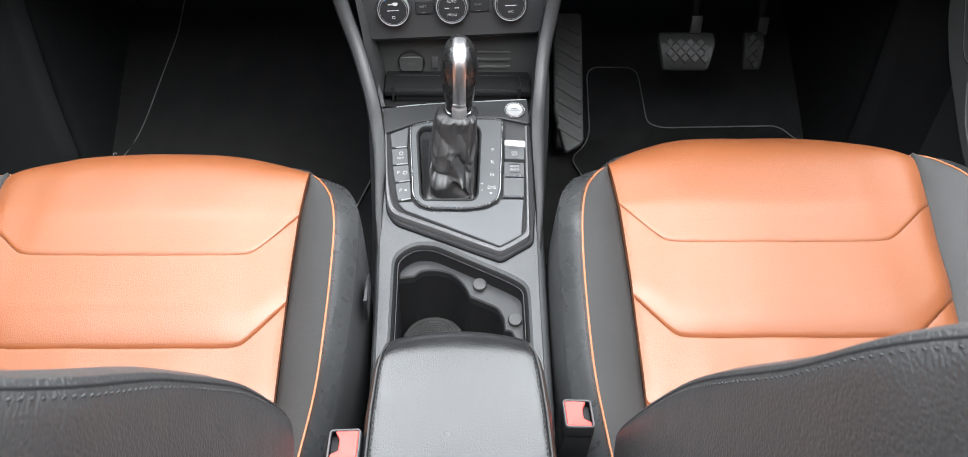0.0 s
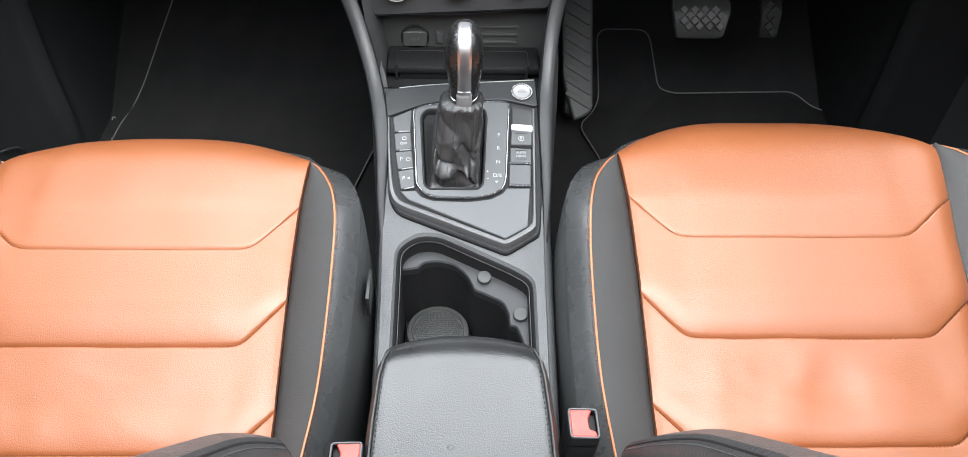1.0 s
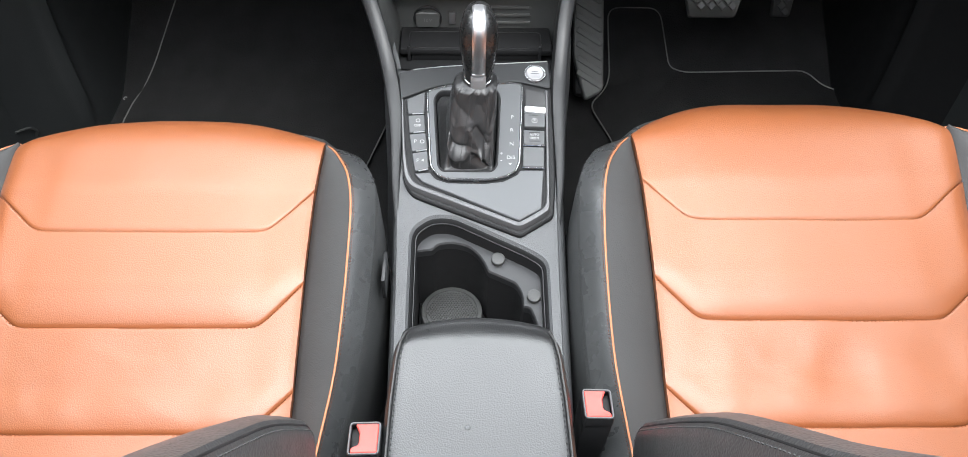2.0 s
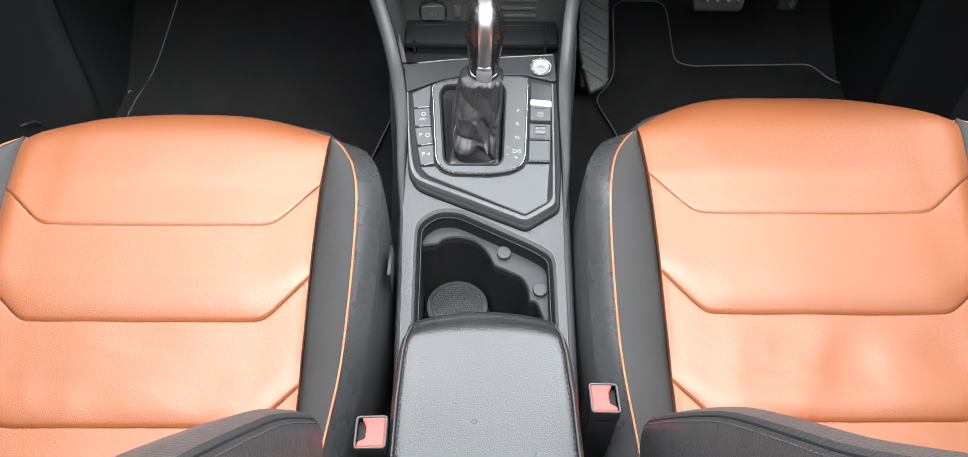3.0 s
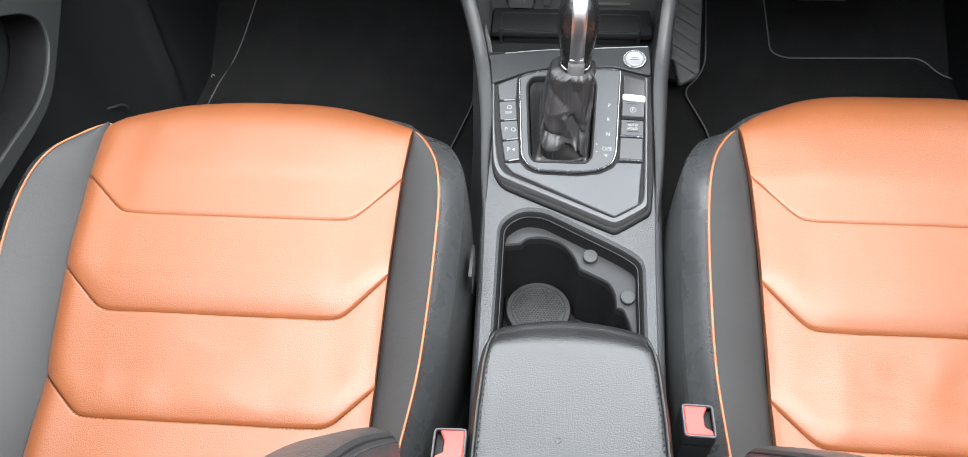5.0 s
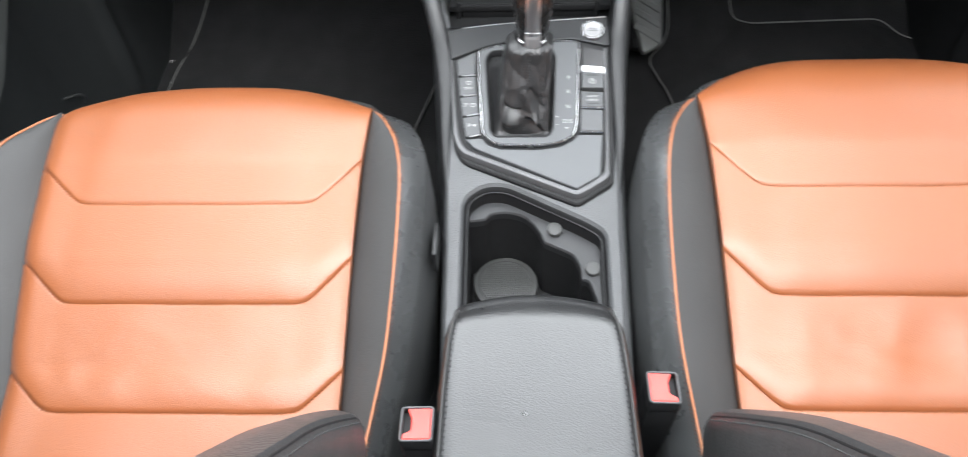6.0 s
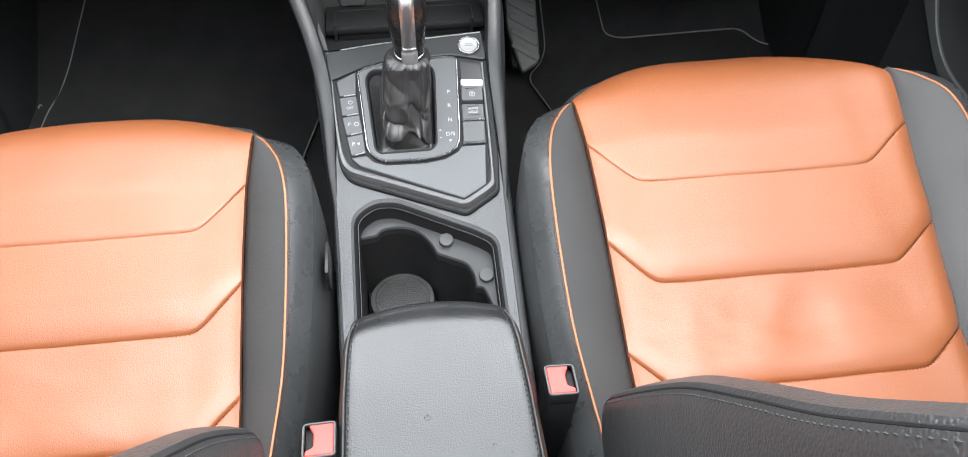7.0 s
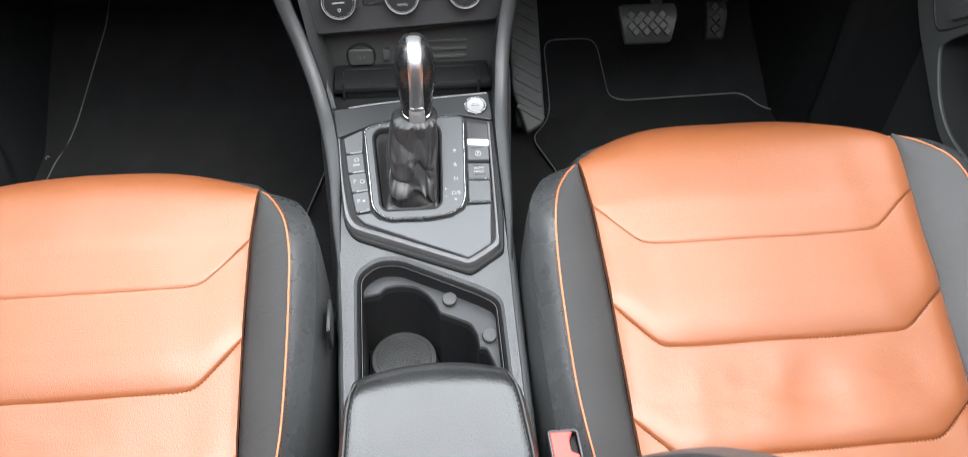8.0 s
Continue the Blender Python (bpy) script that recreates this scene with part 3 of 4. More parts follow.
for nm, x, y in (("symbol", -0.0730, 0.8150), ("symbol", -0.0672, 0.7850)):
    cpart(nm, annulus(0.0020, 0.0027, 0.0003, 20, Matrix.Translation((0, 0.6, 0)) @ on_plate(x, y, 0.0016)), GREY_PRINT, "", gear)
bm = bmesh.new()
vs = [bm.verts.new((x, y, ZP(x, y) + 0.0018)) for x, y in ((-0.0678, 0.7588), (-0.0645, 0.7570), (-0.0645, 0.7608))]
bm.faces.new(vs)
cpart("symbol", bm, GREY_PRINT, "", gear)

# right column: parking brake switch and buttons
plate_button("switch_recess", [(0.0570, 0.8350), (0.0815, 0.8325), (0.0835, 0.8600), (0.0575, 0.8670)], GLOSS, -0.0015, "dark recess above the parking brake switch")
plate_button("switch_lip", [(0.0552, 0.8280), (0.0816, 0.8250), (0.0822, 0.8340), (0.0560, 0.8365)], BRIGHT, 0.0035, "bright silver lip of the parking brake switch", 0.003)
plate_button("parking_brake_switch", [(0.0545, 0.8065), (0.0795, 0.8055), (0.0805, 0.8245), (0.0555, 0.8275)], BUTTON, 0.0030, "black parking brake switch", 0.0015)
plate_button("hold_button", [(0.0530, 0.7825), (0.0780, 0.7815), (0.0790, 0.8015), (0.0540, 0.8030)], BUTTON, 0.0015)
plate_button("blank_button", [(0.0512, 0.7520), (0.0762, 0.7510), (0.0776, 0.7785), (0.0525, 0.7795)], BUTTON, 0.0012)
for y, xa, xb in ((0.7808, 0.0520, 0.0782), (0.7500, 0.0502, 0.0762)):
    cpart("bright_edge", sweep([(xa, y, ZP(0, y) + 0.0014), (xb, y - 0.0008, ZP(0, y) + 0.0014)], ring(0.0008, 6)), CHROME, "", gear)
lettering("AUTO", 0.0041, on_plate(0.0665, 0.7955, 0.0018), gear, GREY_PRINT)
lettering("HOLD", 0.0041, on_plate(0.0662, 0.7905, 0.0018), gear, GREY_PRINT)
for y in (0.8225, 0.7985, 0.7865):
    cpart("print_line", box((0.013, 0.0007, 0.0004), (0.0665, y, ZP(0, y) + (0.0033 if y > 0.81 else 0.0017))), DEEP_PLASTIC, "", gear)
lettering("P", 0.0050, on_plate(0.0672, 0.8145, 0.0032), gear, GREY_PRINT)
cpart("symbol", annulus(0.0030, 0.0036, 0.0003, 24, Matrix.Translation((0, 0.6, 0)) @ on_plate(0.0672, 0.8145, 0.0031)), GREY_PRINT, "", gear)
for body, x, y, sz in (("P", 0.0405, 0.8210, 0.0070), ("R", 0.0395, 0.8020, 0.0070), ("N", 0.0388, 0.7825, 0.0070), ("D/S", 0.0375, 0.7635, 0.0070), ("+", 0.0262, 0.7690, 0.007), ("-", 0.0262, 0.7600, 0.008)):
    lettering(body, sz, on_plate(x, y, 0.0014), gear, GREY_PRINT)
bm = bmesh.new()
vs = [bm.verts.new((x, y, ZP(x, y) + 0.0016)) for x, y in ((0.0345, 0.7560), (0.0365, 0.7530), (0.0385, 0.7560))]
bm.faces.new(vs)
cpart("symbol", bm, GREY_PRINT, "", gear)

# start button
sm = Matrix.Translation((0.0705, 0.886, ZP(0, 0.886) + 0.0005)) @ Matrix.Rotation(math.atan(0.225), 4, "X")
start = cpart("start_button", disc(0.0108, 0.0045, 48, 0.0012, sm, dish=0.0006), CAP_SILVER, "round silver engine start button")
cpart("button_ring", annulus(0.0112, 0.0138, 0.0035, 56, sm), CHROME, "polished ring", start)
for k, wd in ((0.0016, 0.0085), (-0.0016, 0.0105)):
    cpart("print_line", tf(box((wd, 0.0012, 0.0003)), sm @ Matrix.Translation((0, k, 0.0043))), SILVER, "", start)

# storage tray in front of the gear panel
tray_rows = [[(x, y, z) for x in np.linspace(-0.118, 0.112, 12)] for y, z in ((0.897, 0.440), (0.902, 0.436), (0.905, 0.415), (0.915, 0.402), (0.94, 0.398), (0.985, 0.398), (1.005, 0.402))]
tray = cpart("storage_tray", loft(tray_rows), TRAY_BLACK, "dark storage tray below the climate controls")
cpart("tray_back", box((0.25, 0.02, 0.13), (0, 1.032, 0.445), 0.004), RUBBER, "", tray)
cpart("tray_shelf", box((0.205, 0.055, 0.010), (-0.002, 0.998, 0.412), 0.003), TRAY_BLACK, "", tray)
rim = [(x, y, 0.4175) for x, y in rounded([(-0.092, 0.974), (0.086, 0.974), (0.086, 1.011), (-0.092, 1.011)], 0.005, 4)]
cpart("shelf_rim", sweep(rim, ring(0.0005, 6), closed=True), STRUT, "thin raised rim of the shelf", tray)
cpart("tray_front_strip", box((0.172, 0.006, 0.018), (-0.003, 0.976, 0.404), 0.002), TRAY_BLACK, "", tray)
for sx in (-1, 1):
    rows = []
    for y in np.linspace(0.0, 1.0, 8):
        row = []
        for z in np.linspace(0.39, 0.62, 8):
            front = float(np.interp(z, [0.39, 0.44, 0.468, 0.505, 0.56, 0.64], [0.897, 0.897, 0.908, 0.940, 0.972, 0.996]))
            row.append((sx * (0.106 + 0.16 * max(0, z - 0.43)) - 0.006 * max(0, z - 0.43) / 0.1, front + (1.05 - front) * y, z))
        rows.append(row)
    cpart("tray_side", loft(rows), RUBBER, "", tray)
    cpart("tray_post", box((0.004, 0.004, 0.034), (sx * 0.088 - 0.004, 0.972, 0.405), 0.001), DEEP_PLASTIC, "", tray)
sock_m = Matrix.Translation((-0.068, 1.022, 0.432)) @ Matrix.Rotation(radians(90), 4, "X")
cpart("socket_ring", annulus(0.0165, 0.0195, 0.003, 48, sock_m), DEEP_PLASTIC, "", tray)
cover = slab(rounded([(-0.0165, -0.0115), (0.0165, -0.0115), (0.0165, 0.0115), (-0.0165, 0.0115)], 0.006, 5), lambda x, y: 0.006, 0.006, (), 0.001)
cpart("socket_cover", tf(cover, sock_m), RUBBER, "black cover of the power socket", tray)
lettering("12 V", 0.0062, Matrix.Translation((0, -0.6, 0)) @ sock_m @ Matrix.Translation((0, 0, 0.0062)), tray, DIM_PRINT)
cpart("tray_tab", box((0.009, 0.006, 0.017), (-0.0345, 1.020, 0.434), 0.001), SILVER, "small grey tab beside the socket", tray)
for k, z in enumerate((0.450, 0.438, 0.426)):
    cpart("tray_slot", box((0.055, 0.006, 0.005), (0.045, 1.0225, z), 0.0015), RUBBER, "", tray)

# ---- climate control panel ----
climate = thing("climate_panel", (-0.008, 1.0, 0.525), "gloss black climate control panel with three round dials", "control panel")
climate.rotation_euler = (0, radians(-3.5), 0)
A = radians(12)
face = Matrix.Rotation(radians(90) - A, 4, "X")


def face_part(name, bm, mat, parent, label=""):
    return part(name, tf(bm, face), mat, parent, label)


outline = rounded([(-0.118, -0.038), (0.117, -0.038), (0.128, 0.02), (0.136, 0.12), (-0.140, 0.12), (-0.131, 0.02)], [0.012, 0.012, 0.01, 0.01, 0.01, 0.01])
face_part("face", slab(outline, lambda x, y: 0.0, 0.03, (), 0.003), GLOSS, climate)
rows = [[(-0.118 + 0.235 * k, -0.038 + 0.002 * math.cos(k * 6), z) for k in np.linspace(0, 1, 20)] for z in (-0.002, -0.012, -0.04)]
face_part("lower_lip", loft(rows), DEEP_PLASTIC, climate)
for k, dx in enumerate((-0.079, -0.002, 0.075)):
    dial = face_part("dial", tf(disc(0.0195, 0.014, 56, 0.0012), Matrix.Translation((dx, 0.006, 0))), DEEP_PLASTIC, climate, "black rotary dial with a silver ring")
    face_part("dial_ring", annulus(0.0196, 0.0206, 0.0152, 60, Matrix.Translation((dx, 0.006, 0))), RINGS, dial, "thin silver ring")
    face_part("inner_ring", annulus(0.0176, 0.0182, 0.0145, 60, Matrix.Translation((dx, 0.006, 0))), RINGS, dial)
    face_part("dial_skirt", annulus(0.0206, 0.0238, 0.005, 60, Matrix.Translation((dx, 0.006, 0))), GLOSS, dial)
    if k == 1:
        for sx in (-1, 1):
            face_part("dial_mark", box((0.006, 0.0009, 0.0004), (dx + sx * 0.0065, 0.006, 0.0142)), WHITE, dial)
        face_part("dial_cap", tf(disc(0.003, 0.001, 24, 0.0003), Matrix.Translation((dx, 0.006, 0.0138))), GLOSS, dial)
        lettering("AUTO", 0.0046, face @ Matrix.Translation((dx, 0.0145, 0.0142)), dial, GREY_PRINT)
        lettering("MENU", 0.0046, face @ Matrix.Translation((dx, -0.003, 0.0142)), dial, GREY_PRINT)
    else:
        face_part("dial_mark", box((0.0150, 0.0009, 0.0004), (dx, 0.006, 0.0142)), WHITE, dial)
    if k == 2:
        lettering("A/C", 0.0046, face @ Matrix.Translation((dx, -0.002, 0.0142)), dial, GREY_PRINT)
        face_part("print_line", box((0.008, 0.0012, 0.0003), (dx, 0.0145, 0.0142)), WHITE, dial)
    if k == 0:
        face_part("symbol", annulus(0.0019, 0.0026, 0.0003, 4, Matrix.Translation((dx, -0.003, 0.0141)) @ Matrix.Rotation(radians(45), 4, "Z")), WHITE, dial)
        face_part("print_line", box((0.006, 0.0012, 0.0003), (dx - 0.003, 0.0140, 0.0142)), WHITE, dial)
        face_part("symbol", slab(rounded([(dx + 0.0008, 0.0122), (dx + 0.0058, 0.0122), (dx + 0.0072, 0.0162), (dx - 0.0004, 0.0162)], 0.0012, 3), lambda x, y: 0.0144, 0.0004, (), 0.0001), WHITE, dial)
        for c, sx in ((BLUE, -1), (RED, 1)):
            pts = [(dx + 0.0172 * math.cos(a), 0.006 + 0.0172 * math.sin(a), 0.0143) for a in np.linspace(radians(90) - sx * 0.1, radians(90) - sx * 0.62, 8)]
            face_part("print_line", sweep(pts, ring(0.0008, 4)), c, dial)
for x0, x1, word in ((-0.0505, -0.0265, "REST"), (0.0225, 0.0465, "SYNC")):
    btn = face_part("button", slab(rounded([(x0, -0.0035), (x1, -0.0035), (x1, 0.014), (x0, 0.014)], 0.003, 4), lambda x, y: 0.003, 0.004, (), 0.0008), DEEP_PLASTIC, climate)
    lettering(word, 0.0042, face @ Matrix.Translation(((x0 + x1) / 2 - 0.002, 0.0065, 0.0033)), btn, DIM_PRINT)
    face_part("print_line", box((0.006, 0.0006, 0.0003), ((x0 + x1) / 2 - 0.002, -0.0015, 0.0032)), DIM_PRINT, btn)

# ---- gear lever ----
lever = thing("gear_lever", (-0.002, 0.80, 0.41), "automatic gear lever with chrome strip and black leather boot", "gear lever")
# creases of the boot, in metres across and up its front: line ends, depth, width
FOLDS = [(-0.034, 0.040, -0.004, 0.038, -0.0055, 0.0030), (-0.034, 0.028, -0.006, 0.030, 0.0040, 0.0060), (-0.003, 0.060, 0.0105, 0.037, 0.0045, 0.0028),
         (0.004, 0.060, 0.018, 0.040, -0.0055, 0.0035), (0.0105, 0.037, 0.026, 0.016, 0.0045, 0.0028), (0.001, 0.030, 0.020, 0.013, -0.0045, 0.0032), (-0.004, 0.038, 0.0105, 0.037, 0.0030, 0.0022),
         (0.026, 0.092, 0.021, 0.060, -0.0024, 0.0045), (-0.026, 0.090, -0.006, 0.074, -0.0018, 0.0040), (-0.022, 0.060, -0.002, 0.068, 0.0014, 0.0040), (0.006, 0.088, 0.017, 0.070, -0.0016, 0.0035), (0.016, 0.050, 0.027, 0.046, -0.0020, 0.0030),
         (-0.0050, 0.022, -0.0045, 0.102, -0.0013, 0.0012), (0.0160, 0.022, 0.0150, 0.102, -0.0013, 0.0012)]


def near(px, py, x0, y0, x1, y1):
    """Distance of a point from a line's stretch."""
    dx, dy = x1 - x0, y1 - y0
    t = min(1.0, max(0.0, ((px - x0) * dx + (py - y0) * dy) / (dx * dx + dy * dy)))
    return math.hypot(px - x0 - t * dx, py - y0 - t * dy)


def outline_at(poly, cx, cy, a):
    """Where a ray from the centre at angle a leaves the outline."""
    c, s_ = math.cos(a), math.sin(a)
    for (x0, y0), (x1, y1) in zip(poly, poly[1:] + poly[:1]):
        ex, ey = x1 - x0, y1 - y0
        den = c * ey - s_ * ex
        if abs(den) > 1e-12:
            r = ((x0 - cx) * ey - (y0 - cy) * ex) / den
            q = ((x0 - cx) * s_ - (y0 - cy) * c) / den
            if r > 0 and -1e-6 <= q <= 1 + 1e-6:
                return cx + r * c, cy + r * s_
    return cx, cy


skirt_line = offset(ccw(RECESS), -0.0032)
boot_rows = []
levels = 100
turns = 180
for i in range(levels):
    k = i / (levels - 1)
    h = max(0.0, (k - 0.12) / 0.88)
    cx = -0.0105 + 0.0050 * sstep(h * 1.15) + 0.0035 * sstep((h - 0.85) / 0.15)
    cy = 0.7895 + 0.0165 * h
    hx = 0.0262 + 0.0008 * math.sin(math.pi * h) - 0.0022 * sstep((h - 0.6) / 0.3) - 0.0070 * sstep((h - 0.91) / 0.09)
    hy = 0.0395 - 0.0175 * sstep(h * 1.1) - 0.0045 * sstep((h - 0.90) / 0.10)
    e = 0.40 + 0.30 * sstep(h * 1.2) + 0.2 * sstep((h - 0.85) / 0.15)
    row = []
    for j in range(turns):
        a = 2 * math.pi * j / turns
        c, s_ = math.cos(a), math.sin(a)
        x = hx * math.copysign(abs(c) ** e, c)
        y = hy * math.copysign(abs(s_) ** e, s_)
        up_here = 0.11 * k
        fold = 0.0014 * noise.noise((c * 1.9 + 3, s_ * 1.9, k * 5.0)) + 0.0007 * noise.noise((c * 5 + 1, s_ * 5, k * 12))
        fold += 0.0009 * math.sin(j * 0.61 + 1.5 * math.sin(j * 0.23)) * sstep((h - 0.80) / 0.12)
        if s_ < 0.25:
            fold += sum(d * math.exp(-(near(x, up_here, a0, b0, a1, b1) / w) ** 1.5) for a0, b0, a1, b1, d, w in FOLDS)
        fold *= sstep((k - 0.08) * 9) * sstep((1 - k) * 12)
        wx, wy = cx + x * (1 + 0.45 * fold / 0.03), cy + y * (1 + fold / 0.034)
        ahead = sstep((-s_ - 0.35) / 0.45)
        zb = ZP(wx, wy) + 0.014 - 0.016 * ahead
        z = zb + (0.4985 - zb) * h - 0.5 * fold * (1 - h)
        if k < 0.12:
            t = k / 0.12
            ox, oy = outline_at(skirt_line, -0.012, 0.800, math.atan2(wy - 0.800, wx + 0.012))
            wx, wy = ox + (wx - ox) * t, oy + (wy - oy) * t
            z = ZP(wx, wy) - 0.004 + 0.002 * ahead + (0.018 - 0.018 * ahead) * t ** 1.3 + 0.0012 * noise.noise((wx * 60, wy * 60, 7)) * t
        row.append((wx + 0.002, wy - 0.80, z - 0.41))
    boot_rows.append(row)
top_c = sum((Vector(p) for p in boot_rows[-1]), Vector()) / turns
for f, dz in ((0.93, 0.0014), (0.80, 0.0018), (0.55, 0.0005)):
    boot_rows.append([(top_c.x + (p[0] - top_c.x) * f, top_c.y + (p[1] - top_c.y) * f, top_c.z + dz) for p in boot_rows[levels - 1]])
boot = part("boot", loft(boot_rows, closed=True), BOOT, lever, "creased black leather gear boot with twin seams")
for j in (131, 135, 146, 150):
    seam = [Vector(r[j]) + Vector((0, -0.0005, 0.0002)) for r in boot_rows[13:-8]]
    part("seam_stitching", stitches(seam, 0.0030, 0.0020, 0.0006, up=(0, -1, 0.2)), GREY_THREAD, boot)


def knob_ring(z, w, d, cy, grow=0.0, n=56):
    return [((w + grow) * math.copysign(abs(math.cos(a)) ** 0.85, math.cos(a)), cy + (d + grow) * math.copysign(abs(math.sin(a)) ** 0.85, math.sin(a)), z) for a in (2 * math.pi * j / n for j in range(n))]


KN = spline([(0.500, 0.0150, 0.0175, 0.0), (0.512, 0.0165, 0.019, 0.0), (0.530, 0.0190, 0.0215, 0.001), (0.545, 0.0206, 0.024, 0.002), (0.558, 0.0207, 0.0255, 0.004), (0.570, 0.0183, 0.0245, 0.006), (0.5785, 0.0136, 0.020, 0.008), (0.5825, 0.0070, 0.012, 0.009), (0.5835, 0.0005, 0.001, 0.009)], 44)
part("knob", loft([tuple((x, y, z - 0.41) for x, y, z in knob_ring(z, w, d, cy + 0.006)) for z, w, d, cy in KN], closed=True), KNOB, lever, "black leather gear knob")
merid = [Vector((0, cy + 0.006 - d, z - 0.41)) for z, w, d, cy in KN] + [Vector((0, 0.019, 0.1735)), Vector((0, 0.024, 0.1722))]
strip = []
for q in range(1, len(merid) - 1):
    t = (merid[q + 1] - merid[q - 1]).normalized()
    nrm_k = Vector((0, -t.z, t.y))
    row = []
    for sgn in np.linspace(-1, 1, 11):
        x = 0.0076 * sgn
        row.append(merid[q] + Vector((x, 0, 0)) + nrm_k * (0.0013 - x * x / 0.046 - 0.0012 * abs(sgn) ** 8))
    strip.append(row)
part("chrome_strip", loft(strip), BRUSHED, lever, "polished chrome strip down the knob")
foot = []
for z, w, d, cy in KN[:12]:
    bulge = 0.0020 if z < 0.5165 else 0.0002
    foot.append([(0.0086 * a, cy + 0.006 - d - bulge + 0.0030 * abs(a) ** 3, z - 0.413) for a in np.linspace(-1, 1, 11)])
part("strip_foot", loft([[(p[0], p[1] + 0.004, p[2]) for p in foot[0]]] + foot), CAP_SILVER, lever, "satin grey foot of the chrome strip")
part("strip_joint", box((0.0150, 0.0012, 0.0007), (0, 0.006 - 0.0196 - 0.0006, 0.517 - 0.41)), BRIGHT, lever)
for sx in (-1, 1):
    seam = [Vector((sx * w * 0.985, cy + 0.006 - d * 0.15, z - 0.41)) for z, w, d, cy in KN[4:-8]]
    part("seam", sweep(seam, ring(0.0007, 6), up=(sx, 0, 0)), DEEP_PLASTIC, lever)
part("collar", loft([tuple((x, y, z - 0.41) for x, y, z in knob_ring(z, w, d, 0.006)) for z, w, d in ((0.487, 0.0150, 0.0175), (0.489, 0.0162, 0.0187), (0.4985, 0.0158, 0.0185), (0.5015, 0.0152, 0.0178))], closed=True), METAL, lever, "dark metal collar")
part("collar_ring", loft([tuple((x, y, z - 0.41) for x, y, z in knob_ring(z, w, d, 0.006)) for z, w, d in ((0.5005, 0.0154, 0.0176), (0.5008, 0.0161, 0.0183), (0.5016, 0.0161, 0.0183), (0.5019, 0.0154, 0.0176))], closed=True), CHROME, lever, "chrome ring")

# ---- armrest ----
arm = thing("armrest", (-0.004, 0.34, 0.36), "black leather armrest lid with stitched edges on the console", "armrest")


def arm_half(y):
    return float(np.interp(y, [0.12, 0.36, 0.42, 0.465, 0.485, 0.498], [0.084, 0.082, 0.081, 0.0785, 0.0755, 0.0715]))


def arm_top(x, y):
    return 0.4485 + 0.003 * (1 - (x / 0.08) ** 2) + 0.0003 * noise.noise((x * 22, y * 22, 1))


arm_rows = []
for y in np.concatenate([np.linspace(0.13, 0.46, 34), np.linspace(0.468, 0.5, 10)]):
    w = arm_half(y)
    row = []
    for t in np.linspace(-1, 1, 41):
        x = (w - 0.006) * t
        yy = y + (0.010 * (1 - t * t) * sstep((y - 0.40) / 0.1))
        row.append((x, yy - 0.34, arm_top(x, y) - 0.36 - 0.0015 * max(0, (abs(t) - 0.86) / 0.14) ** 2 - 0.006 * sstep((y - 0.47) / 0.03) ** 2))
    edge = [(0.0035, -0.003), (0.0058, -0.008), (0.006, -0.016), (0.0055, -0.045)]
    left = [(-(w - 0.006) - a, row[0][1], row[0][2] + b) for a, b in edge][::-1]
    right = [((w - 0.006) + a, row[-1][1], row[-1][2] + b) for a, b in edge]
    arm_rows.append(left + row + right)
last = arm_rows[-1]
for dy, dz, sh in ((0.004, -0.003, 0.995), (0.0068, -0.008, 0.985), (0.0078, -0.016, 0.98), (0.0075, -0.045, 0.98)):
    arm_rows.append([(x * sh, y + dy, min(z, 10) + dz if z > 0.05 else z - 0.005) for x, y, z in last])
lid = part("lid", loft(arm_rows), ARM_LEATHER, arm, "padded black leather lid")
for sx in (-1, 1):
    line = [(sx * (arm_half(y) - 0.0085), y - 0.34 + 0.0005, arm_top(0.07, y) - 0.36 - 0.006 * sstep((y - 0.47) / 0.03) ** 2) for y in np.linspace(0.14, 0.497, 60)]
    part("seam_stitching", stitches(line, 0.0052, 0.0036, 0.0007), GREY_THREAD, lid)
    line2 = [(x + sx * 0.0034, y, z - 0.0006) for x, y, z in line]
    part("piping", sweep(line2, ring(0.0011, 6)), SMOOTH_BLACK, lid)
part("base", box((0.150, 0.35, 0.10), (0, -0.03, 0.0), 0.01), PLASTIC, arm, "black plastic box under the lid")


# ---- front seats ----
PY = [0.30, 0.39, 0.49, 0.585, 0.69, 0.764, 0.80]
PZ = [0.318, 0.332, 0.360, 0.402, 0.435, 0.442, 0.443]
GROOVE = [0.0023, 0.0026, 0.0030, 0.0030]
SEAM = [0.690, 0.585, 0.490, 0.393]


def zs(y):
    return float(np.interp(y, PY, PZ))


def half(y):
    return float(np.interp(y, [0.36, 0.49, 0.585, 0.69, 0.764, 0.86], [0.167, 0.169, 0.172, 0.175, 0.178, 0.178]))


def seam_y(flat, u, inner):
    """A seam: level across the middle, then slanting forward to the bolster."""
    t = abs(u) - (0.130 if inner else 0.121)
    return flat + (1.00 if inner else 0.85) * 0.5 * (t + math.sqrt(t * t + 0.00005))


def front_y(u, reach):
    return reach - (reach - 0.766) * (abs(u) / 0.178) ** 3.0


